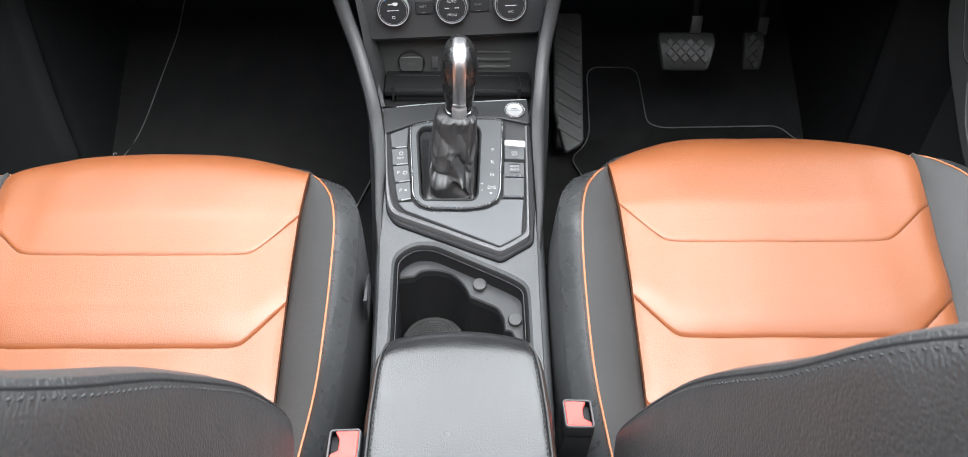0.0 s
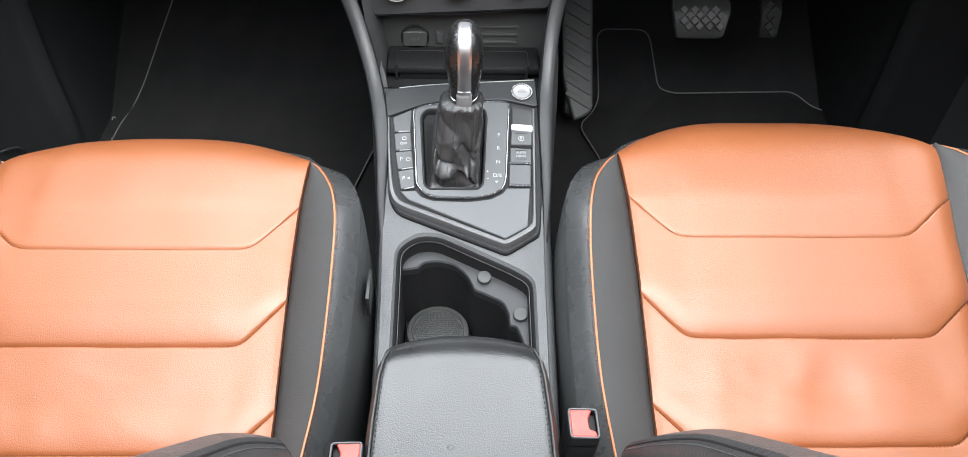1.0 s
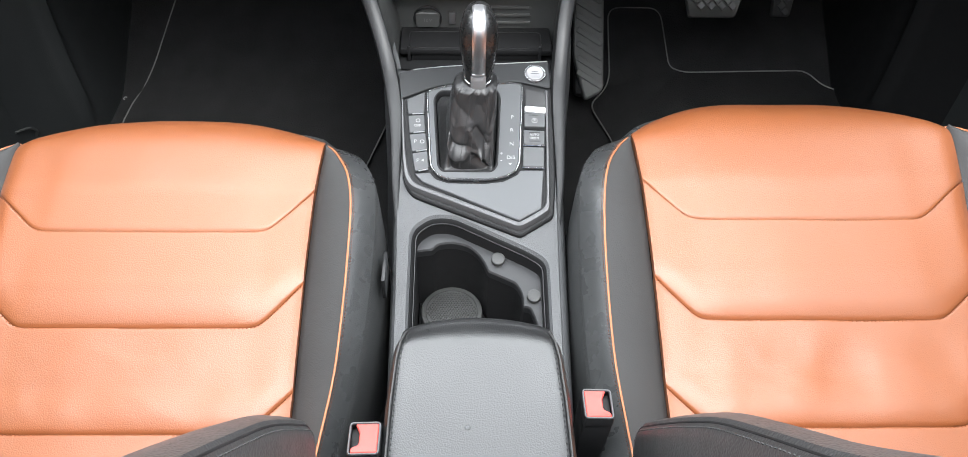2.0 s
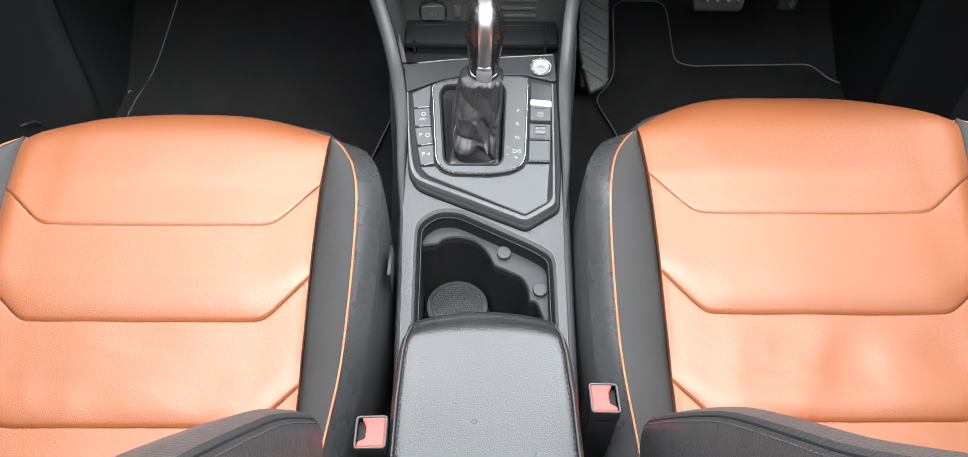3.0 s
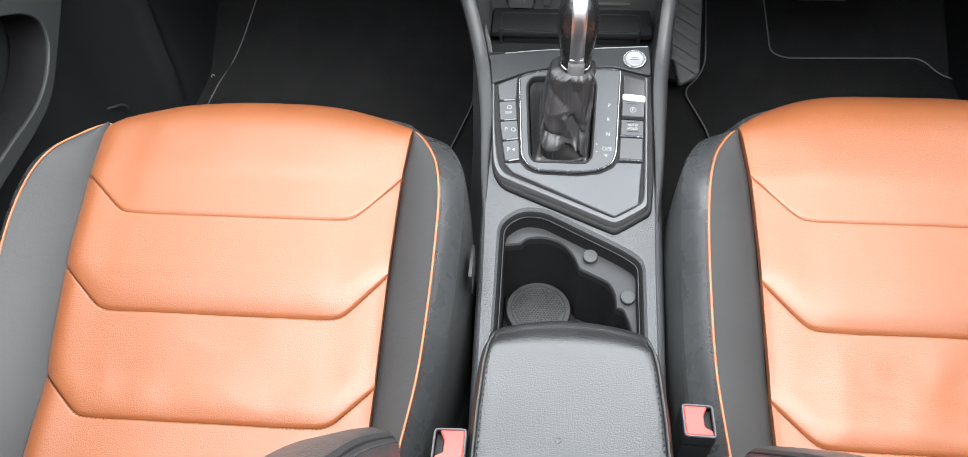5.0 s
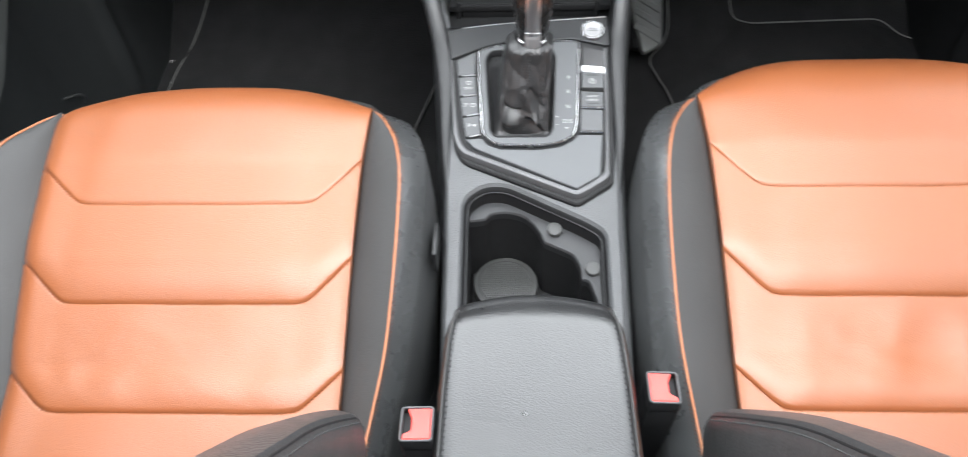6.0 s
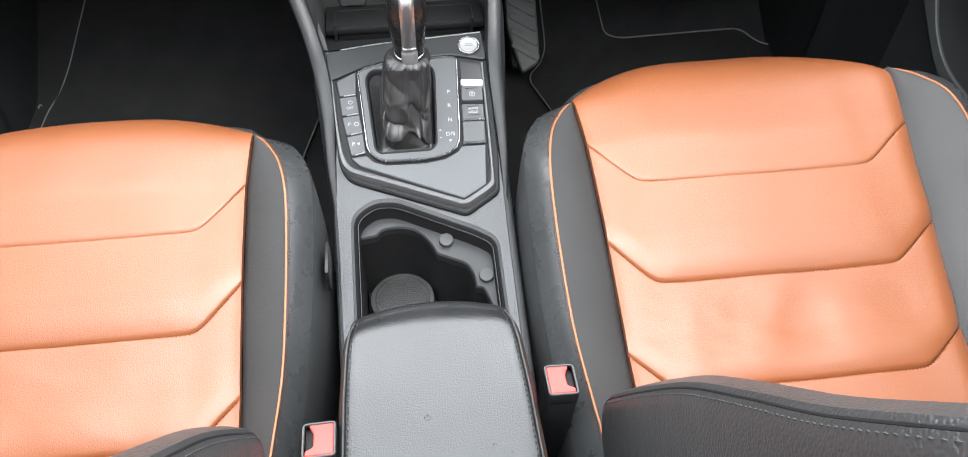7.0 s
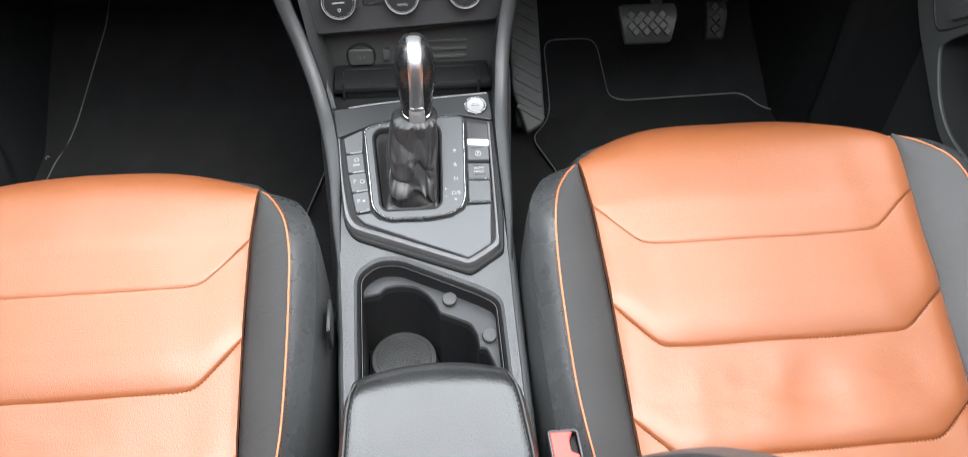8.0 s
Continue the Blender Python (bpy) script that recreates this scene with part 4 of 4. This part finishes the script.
def roll(u, h, inner=True):
    b = 0.009 if inner else 0.024
    d = (abs(u) - (h - b)) / b
    return (-0.001 if inner else 0.010) * max(0.0, d) ** 2.4


# hollows pressed into the worn leather: across, along, half width, half length, depth
DENTS = [(-0.042, 0.504, 0.026, 0.024, 0.0014), (0.014, 0.494, 0.028, 0.030, 0.0024), (-0.075, 0.478, 0.030, 0.014, 0.0009), (0.030, 0.462, 0.050, 0.010, 0.0008), (0.105, 0.500, 0.022, 0.030, 0.0008)]


def worn(u, y, seed, amount):
    m = math.exp(-((u + 0.005) / 0.135) ** 4 - ((y - 0.490) / 0.044) ** 4)
    fold = 1 - abs(noise.noise((u * 13 + y * 9 + seed, y * 16 - u * 5, seed + 3)))
    z = amount * m * (0.35 * noise.noise((u * 17 + seed, y * 17, seed)) + 0.18 * fold ** 5 + 0.12 * noise.noise((u * 40 + y * 20, y * 46 + seed, 2)))
    if amount > 0.005:
        for du, dy, ru, ry, depth in DENTS:
            wob = 1 + 0.35 * noise.noise((u * 30 + du * 90, y * 30, 4))
            r = ((u - du) / ru) ** 2 + ((y - dy) / ry) ** 2
            z -= depth * math.exp(-(r * wob) ** 2)
    return z


def car_seat(cx, oy, seed, wear, reach, outer_k, outer_lift, low, lean_back, tilt, label):
    out_sign = 1 if cx > 0 else -1

    def shape(rows):
        """The outer half of the cushion is not quite the mirror of the inner."""
        res = []
        for r in rows:
            row = []
            for u, y, z in r:
                if u * out_sign > 0:
                    f = sstep((y - 0.62) / 0.15)
                    row.append((u * outer_k, y, z + outer_lift * f * min(1.3, abs(u) / 0.178) ** 2))
                else:
                    row.append((u, y, z))
            res.append(row)
        return res

    firm = 1.0 if wear > 0.005 else 0.9
    FLAT = (0.6455, 0.540, 0.438, 0.350) if cx > 0 else (0.643, 0.5455, 0.4485, 0.355)
    root = thing("car_seat", (cx, oy, 0.0), label, "car seat", "front seats")
    rise = [0.0018 * firm, 0.0078 * firm, 0.0086 * firm, 0.0080 * firm]
    # four leather panels of the cushion
    for k in range(4):
        rows = []
        n = 30
        for i in range(n + 1):
            tau = i / n
            tau = 0.5 - 0.5 * math.cos(math.pi * tau)
            row = []
            for j in range(73):
                s = -1 + 2 * j / 72
                s = math.copysign(abs(s) ** 0.85, s)
                u = s * half(SEAM[k] + ((SEAM[k - 1] if k else 0.766) - SEAM[k]) * tau)
                inner = u * out_sign < 0
                ya = seam_y(FLAT[k], u, inner)
                yb = seam_y(FLAT[k - 1], u, inner) if k else front_y(u, reach)
                y = ya + (yb - ya) * tau
                d0, d1 = y - ya, yb - y
                h = half(y)
                diag = sstep((abs(u) - 0.10) / 0.03)
                lift = (rise[k] - 0.0015 * diag) * (1 - (1 - min(d0 / 0.028, 1)) ** 2) * (1 - 0.9 * tau) * (1 - 0.4 * (abs(u) / h) ** 6)
                z = zs(y) + 0.007 + lift - roll(u, h, inner) * (1.0 if k else 1 - 0.6 * tau) - (GROOVE[k] + 0.0008 * diag) * math.exp(-(d0 / 0.0013) ** 2)
                if k:
                    z -= 0.5 * (GROOVE[k - 1] + 0.0008 * diag) * math.exp(-(d1 / 0.0010) ** 2)
                else:
                    a = abs(u) / 0.178
                    z -= 0.036 * (1 - 0.75 * a ** 4) * max(0, (tau - 0.45) / 0.55) ** 3.4
                z += worn(u, y, seed, wear) + 0.0012 * noise.noise((u * 14 + seed, y * 14, 5))
                row.append((u, y, z))
            row = [(row[0][0] + 0.001, row[0][1], row[0][2] - 0.014)] + row + [(row[-1][0] - 0.001, row[-1][1], row[-1][2] - 0.014)]
            rows.append(row)
        if k == 0:
            end = rows[-1]
            for dy, dz in ((0.001, -0.012), (0.001, -0.03), (-0.004, -0.06), (-0.012, -0.12), (-0.02, -0.20)):
                rows.append([(u, y + dy, z + dz) for u, y, z in end])
        if k == 3:
            first = rows[0]
            rows.insert(0, [(u, y - 0.06, z - 0.03) for u, y, z in first])
        part("cushion_panel", loft(shape(rows)), ORANGE, root, "tan orange leather cushion panel" if k == 0 else "")
    # seam stitching
    for k in range(3):
        line = []
        for s in np.linspace(-0.99, 0.99, 120):
            u = s * half(SEAM[k])
            y = seam_y(FLAT[k], u, u * out_sign < 0) - 0.0010
            line.append((u, y, zs(y) + 0.0069 - roll(u, half(y), u * out_sign < 0)))
        part("seam_stitching", stitches(shape([line])[0], 0.0040, 0.0023, 0.0010), SEAM_THREAD, root)
    # bolsters and piping
    for sx in (-1, 1):
        ys = [0.33, 0.37, 0.43, 0.49, 0.55, 0.61, 0.66, 0.70, 0.735, 0.752, 0.763]
        E = [(half(y) - 0.0005, y, zs(y) - 0.001) for y in ys]
        pu = [0.203, 0.210, 0.217, 0.223, 0.226, 0.226, 0.222, 0.213, 0.198, 0.188, 0.1805]
        pz = [0.030, 0.034, 0.034, 0.034, 0.034, 0.034, 0.031, 0.022, 0.009, 0.002, -0.004]
        if cx < 0 and sx != out_sign:
            pu = [u - d for u, d in zip(pu, (0.016, 0.016, 0.014, 0.011, 0.009, 0.0068, 0.004, 0.0025, 0.001, 0.0, 0.0))]
        P = [(u, y, zs(y) + dz) for u, y, dz in zip(pu, ys, pz)]
        ou = [0.226, 0.233, 0.239, 0.244, 0.247, 0.247, 0.245, 0.239, 0.223, 0.208, 0.190]
        if cx < 0 and sx != out_sign:
            ou = [0.205, 0.209, 0.216, 0.227, 0.236, 0.240, 0.2405, 0.236, 0.222, 0.208, 0.190]
        oyy = [0.33, 0.37, 0.43, 0.49, 0.55, 0.61, 0.66, 0.704, 0.746, 0.767, 0.780]
        oz = [0.011] * 7 + [0.005, -0.009, -0.020, -0.028]
        ou = [u + 0.0015 for u in ou[:8]] + ou[8:]
        O = [(u, y, zs(y) + dz) for u, y, dz in zip(ou, oyy, oz)]
        N = 60
        E, P, O = (np.array(spline(q, N)) for q in (E, P, O))
        # the outer leather runs on as a thin band under the front edge
        P_band, O_band = [], []
        for u, w in ((0.172, 0.0150), (0.162, 0.0145), (0.150, 0.0130), (0.137, 0.0105), (0.122, 0.0070), (0.105, 0.0015)):
            y, a = front_y(u, reach), u / 0.178
            z = zs(y) + 0.003 - 0.036 * (1 - 0.75 * a ** 4)
            P_band.append((u, y - 0.002, z - 0.002))
            O_band.append((u, y + w, z - 0.006))
        P_all, O_all = np.vstack([P, P_band]), np.vstack([O, O_band])
        B_all = [(o[0] + 0.007 * sstep((0.76 - o[1]) / 0.08) - 0.003, o[1] - 0.006, 0.20) for o in O_all]
        face_rows, side_rows, skirt_rows = [], [], []
        for e, p in zip(E, P):
            row = []
            for t in np.linspace(0, 1, 9):
                q = e + (p - e) * t
                row.append((sx * q[0], q[1], q[2] + 0.003 * math.sin(math.pi * t) - 0.003 * (1 - t) ** 8 + 0.0012 * noise.noise((q[0] * 25, q[1] * 22, sx + seed))))
            face_rows.append(row)
        for p, o, b in zip(P_all, O_all, np.array(B_all)):
            row = []
            for t in np.linspace(0, 1, 9):
                a = t * math.pi / 2
                f, g = 0.25 * math.sin(a) + 0.75 * t, 0.25 * (1 - math.cos(a)) + 0.75 * t
                row.append((sx * (p[0] + (o[0] - p[0]) * f), p[1] + (o[1] - p[1]) * f, p[2] + (o[2] - p[2]) * g))
            side_rows.append(row)
            row = [(sx * (o[0] - 0.0012), o[1] - 0.0008, o[2] + 0.0004)]
            for t in np.concatenate([[0.004, 0.02, 0.06], np.linspace(0.12, 1, 7)]):
                q = o + (b - o) * t
                row.append((sx * (q[0] + 0.005 * math.sin(math.pi * t ** 0.7) - 0.0010 * math.exp(-t * 120)), q[1], q[2] - 0.0006))
            skirt_rows.append(row)
        part("bolster_face", loft(shape(face_rows)), SMOOTH_BLACK, root, "smooth black leather inner bolster")
        side = part("bolster_side", loft(shape(side_rows)), BLACK, root, "grained black leather outer bolster")
        part("bolster_skirt", loft(shape(skirt_rows)), SKIRT_LEATHER, root, "smooth dark side panel below the stitched seam")
        part("piping", sweep(shape([[(sx * p[0], p[1], p[2] + 0.0006) for p in list(P) + [(0.1775, 0.7640, P[-1][2] - 0.001), (0.1755, 0.7610, P[-1][2] - 0.004)]]])[0], ring(0.0012, 8)), PIPING, root, "thin orange piping")
        hem = [(sx * (p[0] + 0.0030), p[1] + 0.0006, p[2] + 0.0002 - 0.0012 * t) for t, p in zip(np.linspace(0, 1, N), P)][4:-2]
        part("piping_stitching", stitches(spline(shape([hem])[0], 160), 0.0036, 0.0024, 0.0006), SEAM_THREAD, side)
        line = [(sx * (o[0] + 0.0016), o[1], o[2] - 0.0045) for o in O[4:-6]]
        line = shape([line])[0]
        part("seam_stitching", stitches(line, 0.0036, 0.0030, 0.0005, up=(sx, 0, 0)), GREY_THREAD, side)
    if cx < 0:
        part("trim_clip", box((0.004, 0.040, 0.030), (0.2525, 0.604 - oy, 0.394), 0.001), STRUT, root, "small grey plastic clip on the side")
    # base and side covers
    part("base", box((0.43, 0.40, 0.16), (0, 0.56, 0.20), 0.03, 3), DEEP_PLASTIC, root, "black seat base cover")
    for sx in (-1, 1):
        rows = [[(sx * (0.236 + 0.010 * math.sin(math.pi * k)), y, 0.12 + 0.14 * k) for k in np.linspace(0, 1, 8)] for y in np.linspace(0.36, 0.72, 16)]
        part("side_cover", loft(rows), PLASTIC, root, "black plastic side cover")
        part("runner", box((0.03, 0.50, 0.06), (sx * 0.19, 0.56, 0.06), 0.006), METAL, root, "dark steel seat runner")
    # backrest
    nrm = Vector((0, 0.8575, 0.5145))
    RZ = [0.33, 0.40, 0.45, 0.54, 0.62, 0.67, 0.72, 0.79, 0.84, 0.87, 0.92, 0.98]
    RY = [0.455, 0.425, 0.402, 0.358, 0.317, 0.289, 0.256, 0.207, 0.172, 0.150, 0.112, 0.060]
    ridge = spline(list(zip(RZ, RY)), 200)

    def ring_at(z):
        w = float(np.interp(z, [0.33, 0.42, 0.50, 0.58, 0.70, 0.82, 0.92, 0.98], [0.222, 0.228, 0.231, 0.233, 0.233, 0.228, 0.205, 0.15]))
        w -= 0.030 * (1 - sstep((z - low) / 0.035 + 0.15)) ** 2
        y = float(np.interp(z, [p[0] for p in ridge], [p[1] for p in ridge])) - oy - lean_back * (0.4 + 0.6 * sstep((z - 0.6) / 0.25)) - tilt * sstep((z - 0.76) / 0.09)
        taper = 1 - 0.8 * sstep((z - 0.90) / 0.08)
        dip = 0.022 * (1 - sstep((z - low) / 0.055)) ** 2
        prof = [(0.0, -0.068), (0.5 * (w - 0.100), -0.068), (w - 0.110, -0.066), (w - 0.100, -0.060), (w - 0.080, -0.042), (w - 0.057, -0.020), (w - 0.036, -0.006), (w - 0.016, -0.0005), (w - 0.006, -0.003), (w - 0.0015, -0.009), (w, -0.016), (w + 0.0015, -0.05), (w - 0.002, -0.10), (w - 0.012, -0.125), (w - 0.04, -0.14), (0.0, -0.145)]
        return [(u, Vector((0, y, z)) + nrm * (d * taper - dip)) for u, d in prof]

    rings = [ring_at(z) for z in np.linspace(low, 0.97, 46)]
    for sx in (-1, 1):
        rows = [[(sx * u, p.y, p.z) for u, p in r[3:14]] for r in rings]
        under = [(sx * (r_u * 0.86), p.y - 0.012, p.z - 0.004) for r_u, p in rings[0][3:14]]
        part("backrest_bolster", loft([under] + rows), BACK_LEATHER, root, "black leather side bolster of the backrest")
        # black tube sunk along the seam, standing in for the shade in its crease
        crease_shade = [(sx * (0.5 * (r[8][0] + r[9][0]) - 0.0003), 0.5 * (r[8][1].y + r[9][1].y) - 0.0001, 0.5 * (r[8][1].z + r[9][1].z)) for r in rings[2:-3]]
        part("seam", sweep(spline(crease_shade, 80), ring(0.0009, 6)), DEEP_PLASTIC, root)
        line = [(sx * (r[9][0] + 0.0002), r[9][1].y + 0.0001, r[9][1].z) for r in rings[2:-3]]
        part("seam_stitching", stitches(spline(line, 200), 0.0048, 0.0038, 0.0006, up=(sx, 0.5, 0.3)), GREY_THREAD, root)
    rings = [ring_at(z) for z in np.linspace(0.34, 0.97, 40)]
    part("backrest_panel", loft([[(u, p.y, p.z) for u, p in r[3::-1]][0:4] + [(-u, p.y, p.z) for u, p in r[1:4]] for r in rings]), ORANGE, root, "tan orange leather backrest centre")
    part("backrest_shell", loft([[(u, p.y, p.z) for u, p in r[13:]] + [(-u, p.y, p.z) for u, p in r[14:12:-1]] for r in rings]), PLASTIC, root, "black back of the seat")
    return root


car_seat(-0.353, -0.0085, 3.0, 0.004, 0.830, 0.93, 0.0, 0.520, 0.003, 0.007, "front passenger seat in tan orange leather with black bolsters")
car_seat(0.354, 0.0095, 8.0, 0.0055, 0.853, 1.048, 0.02, 0.430, 0.0, -0.006, "driver seat in worn tan orange leather with black bolsters")


# ---- seat belt buckles ----
def buckle(x, y, z, lean, label):
    root = thing("seat_belt_buckle", (x, y, z), label, "seat belt buckle", "buckles")
    m = Matrix.Rotation(radians(lean), 4, "Y") @ Matrix.Rotation(radians(-3), 4, "X")
    rows = []
    for d, s in ((-0.004, 0.90), (0.0, 0.93), (-0.002, 1.0), (-0.012, 1.02), (-0.013, 0.97), (-0.015, 0.97), (-0.016, 1.0), (-0.05, 0.98), (-0.09, 0.85), (-0.14, 0.6)):
        rows.append([(a * s, b * s, d) for a, b in rounded([(-0.0135, -0.0155), (0.0135, -0.0155), (0.0135, 0.0155), (-0.0135, 0.0155)], 0.003, 3)])
    part("housing", tf(loft(rows, closed=True, cap=False), m), DEEP_PLASTIC, root, "black plastic housing")
    frame_line = [(a, b, 0.0) for a, b in rounded([(-0.0125, -0.0145), (0.0125, -0.0145), (0.0125, 0.0145), (-0.0125, 0.0145)], 0.003, 4)]
    part("top_rim", tf(sweep(frame_line, ring(0.0011, 6), closed=True), m), BUTTON, root)
    sgn = 1 if x > 0 else -1
    btn = slab(rounded([(-0.0115 * sgn, -0.0135), (0.011 * sgn, -0.0135), (0.011 * sgn, -0.0085), (0.0045 * sgn, -0.0055), (0.0045 * sgn, 0.006), (0.0085 * sgn, 0.0135), (-0.0115 * sgn, 0.0135)], 0.002, 3), lambda a, b: 0.0008 - 0.0010 * math.cos(b * 110), 0.01, (), 0.0008)
    part("release_button", tf(btn, m), RED, root, "red release button")
    part("slot", tf(box((0.006, 0.018, 0.002), (0.0085 * sgn, 0.0025, -0.0065)), m), DEEP_PLASTIC, root, "dark belt slot")
    part("inner_floor", tf(box((0.025, 0.029, 0.001), (0, 0, -0.0085)), m), DEEP_PLASTIC, root)
    part("stalk", tf(box((0.016, 0.012, 0.20), (0, 0.0, -0.22), 0.003), Matrix.Rotation(radians(6), 4, "X")), DEEP_PLASTIC, root, "black buckle stalk")
    return root


buckle(0.104, 0.435, 0.421, 3, "black seat belt buckle with red button beside the driver seat")
buckle(-0.0995, 0.389, 0.446, -3, "black seat belt buckle with red button beside the passenger seat")


# ---- footwells ----
def floor_mat(outline, label):
    root = thing("floor_mat", (sum(p[0] for p in outline) / len(outline), 1.2, 0.0), label, "floor mat", "mats")
    at = Matrix.Translation([-c for c in root.location])
    poly = rounded(outline, 0.028, 5)
    bm = bmesh.new()
    dense = []
    for a, b in zip(poly, poly[1:] + poly[:1]):
        k = max(1, int((Vector(b) - Vector(a)).length / 0.02))
        dense += [(a[0] + (b[0] - a[0]) * i / k, a[1] + (b[1] - a[1]) * i / k) for i in range(k)]
    part("mat", tf(slab(dense, lambda x, y: toe(y) + 0.012, 0.009, (), 0.002), at), CARPET, root, "black carpet mat")
    line = [(x, y, toe(y) + 0.0115) for x, y in ccw(dense)]
    part("binding", tf(sweep(line, ring(0.0015, 6), closed=True), at), BINDING, root, "thin grey sewn edge binding")
    return root


floor_mat([(0.272, 1.235), (0.236, 1.352), (0.283, 1.405), (0.286, 1.562), (0.398, 1.562), (0.409, 1.438), (0.440, 1.428), (0.696, 1.434), (0.730, 1.402), (0.770, 1.392), (0.72, 0.95), (0.28, 0.95)],
          "black carpet mat with grey binding in the driver footwell")
floor_mat([(-0.195, 0.95), (-0.205, 1.15), (-0.168, 1.295), (-0.20, 1.90), (-0.60, 1.90), (-0.612, 1.63), (-0.632, 1.54), (-0.655, 1.43), (-0.682, 1.355), (-0.70, 0.95)],
          "black carpet mat with grey binding in the passenger footwell")

# bits of lint left on the carpet
for lx, ly, turn_z, r in ((-0.7080, 1.3710, 20, 0.0040), (-0.6900, 1.3080, 100, 0.0028), (0.3350, 1.3950, 60, 0.0026)):
    lint = thing("lint", (lx, ly, toe(ly) + (0.0125 if lx > 0 else 0.0)), "small curl of white lint on the black carpet", "lint", "lint on the carpet")
    curl = [(r * (1 - 0.4 * k) * math.cos(4.2 * k), r * (1 - 0.4 * k) * math.sin(4.2 * k), 0.0012 + 0.0012 * math.sin(6 * k)) for k in np.linspace(0, 1, 14)]
    fluff = part("fibre", sweep(curl, ring(0.0006, 5)), WHITE, lint)
    fluff.rotation_euler = (0, 0, radians(turn_z))

# foot rest with slanted ribs
rest = thing("footrest", (0.225, 1.40, 0.14), "black rubber footrest plate with slanted ribs", "footrest")
up = Matrix.Rotation(math.atan(0.8), 4, "X")
poly = [(-0.030, -0.035), (-0.008, -0.125), (0.028, -0.105), (0.031, 0.17), (-0.026, 0.17)]
part("plate", tf(slab(rounded(poly, 0.010, 4), lambda x, y: 0.004, 0.02, (), 0.003), up), GREY_RUBBER, rest)
for i in range(9):
    y = -0.085 + i * 0.028
    part("rib", tf(box((0.058, 0.012, 0.004), (0.001, y, 0.0055), 0.0015, 1, Matrix.Rotation(radians(-32), 3, "Z")), up), GREY_RUBBER, rest)
part("support", tf(box((0.052, 0.26, 0.03), (0.0, 0.02, -0.032), 0.01), up), DEEP_PLASTIC, rest)


def pedal(name, x, y, z, w, h, taper, lean, label, nx, ny, rubber):
    root = thing(name, (x, y, z), label, "pedal")
    m = Matrix.Rotation(radians(lean), 4, "X")
    poly = rounded([(-w / 2 + taper, -h / 2), (w / 2 - taper, -h / 2), (w / 2, h * 0.2), (w / 2 - 0.002, h / 2), (-w / 2 + 0.002, h / 2), (-w / 2, h * 0.2)], 0.006, 4)
    part("pad", tf(slab(poly, lambda a, b: 0.004 - 9.0 * b * b, 0.012, (), 0.002), m), rubber, root, "black rubber pedal pad")
    for i in range(nx):
        for j in range(ny):
            a = (i - (nx - 1) / 2 + 0.5 * (j % 2) - 0.25) * 0.0180
            b = (j - (ny - 1) / 2) * 0.0094
            if abs(a) < w / 2 - taper * max(0.0, 0.35 - b / h) - 0.009 and abs(b) < h / 2 - 0.010:
                d = 0.0078
                t = [[(a + sx * d * k, b + sy * d * k, 0.004 - 9.0 * b * b + hh) for sx, sy in ((1, 0), (0, 1), (-1, 0), (0, -1))] for k, hh in ((1.0, -0.001), (0.86, 0.0022))]
                part("tread", tf(loft(t, closed=True, cap=True), m), rubber, root, smooth=False)
    part("arm", tf(box((0.014, 0.012, 0.26), (0.018, 0.045, 0.15), 0.004), Matrix.Rotation(radians(-14), 4, "X")), DEEP_PLASTIC, root, "dark steel pedal arm")
    part("bracket", tf(box((0.020, 0.010, 0.034), (0.018, 0.026, 0.040), 0.004), Matrix.Rotation(radians(-14), 4, "X")), rubber, root)
    return root


pedal("brake_pedal", 0.4070, 1.275, 0.310, 0.102, 0.066, 0.011, 52, "wide black brake pedal with diamond tread", 10, 10, PEDAL_RUBBER)
pedal("accelerator_pedal", 0.5380, 1.30, 0.296, 0.038, 0.068, 0.003, 60, "narrow black accelerator pedal in the shade", 4, 10, SHADED_RUBBER)

# ---- steering wheel ----
wheel = thing("steering_wheel", (0.375, 0.950, 0.7775), "leather covered steering wheel above the driver footwell", "steering wheel")
m = Matrix.Rotation(radians(62), 4, "X")
circle = []
for i in range(96):
    a = 2 * math.pi * i / 96
    r = 0.182
    y = max(-0.168, r * math.sin(a))
    circle.append((r * math.cos(a), y, 0))
part("rim", tf(sweep(circle, [(0.0165 * math.cos(k * math.pi / 6), 0.0145 * math.sin(k * math.pi / 6)) for k in range(12)], closed=True), m), WHEEL_LEATHER, wheel, "smooth leather rim")
part("hub", tf(slab(rounded([(-0.07, -0.055), (0.07, -0.055), (0.075, 0.05), (-0.075, 0.05)], 0.03, 6), lambda a, b: 0.02, 0.06, (), 0.006), m), PLASTIC, wheel, "black hub cover")
for ang in (0, 180, 270):
    s = Matrix.Rotation(radians(ang), 4, "Z") @ Matrix.Translation((0.115, 0, 0))
    part("spoke", tf(tf(box((0.12, 0.03, 0.014), bevel=0.005), s), m), PLASTIC, wheel)
part("column", tf(box((0.09, 0.10, 0.22), (0, 0, -0.14), 0.03, 3), m), DEEP_PLASTIC, wheel, "black steering column cover")
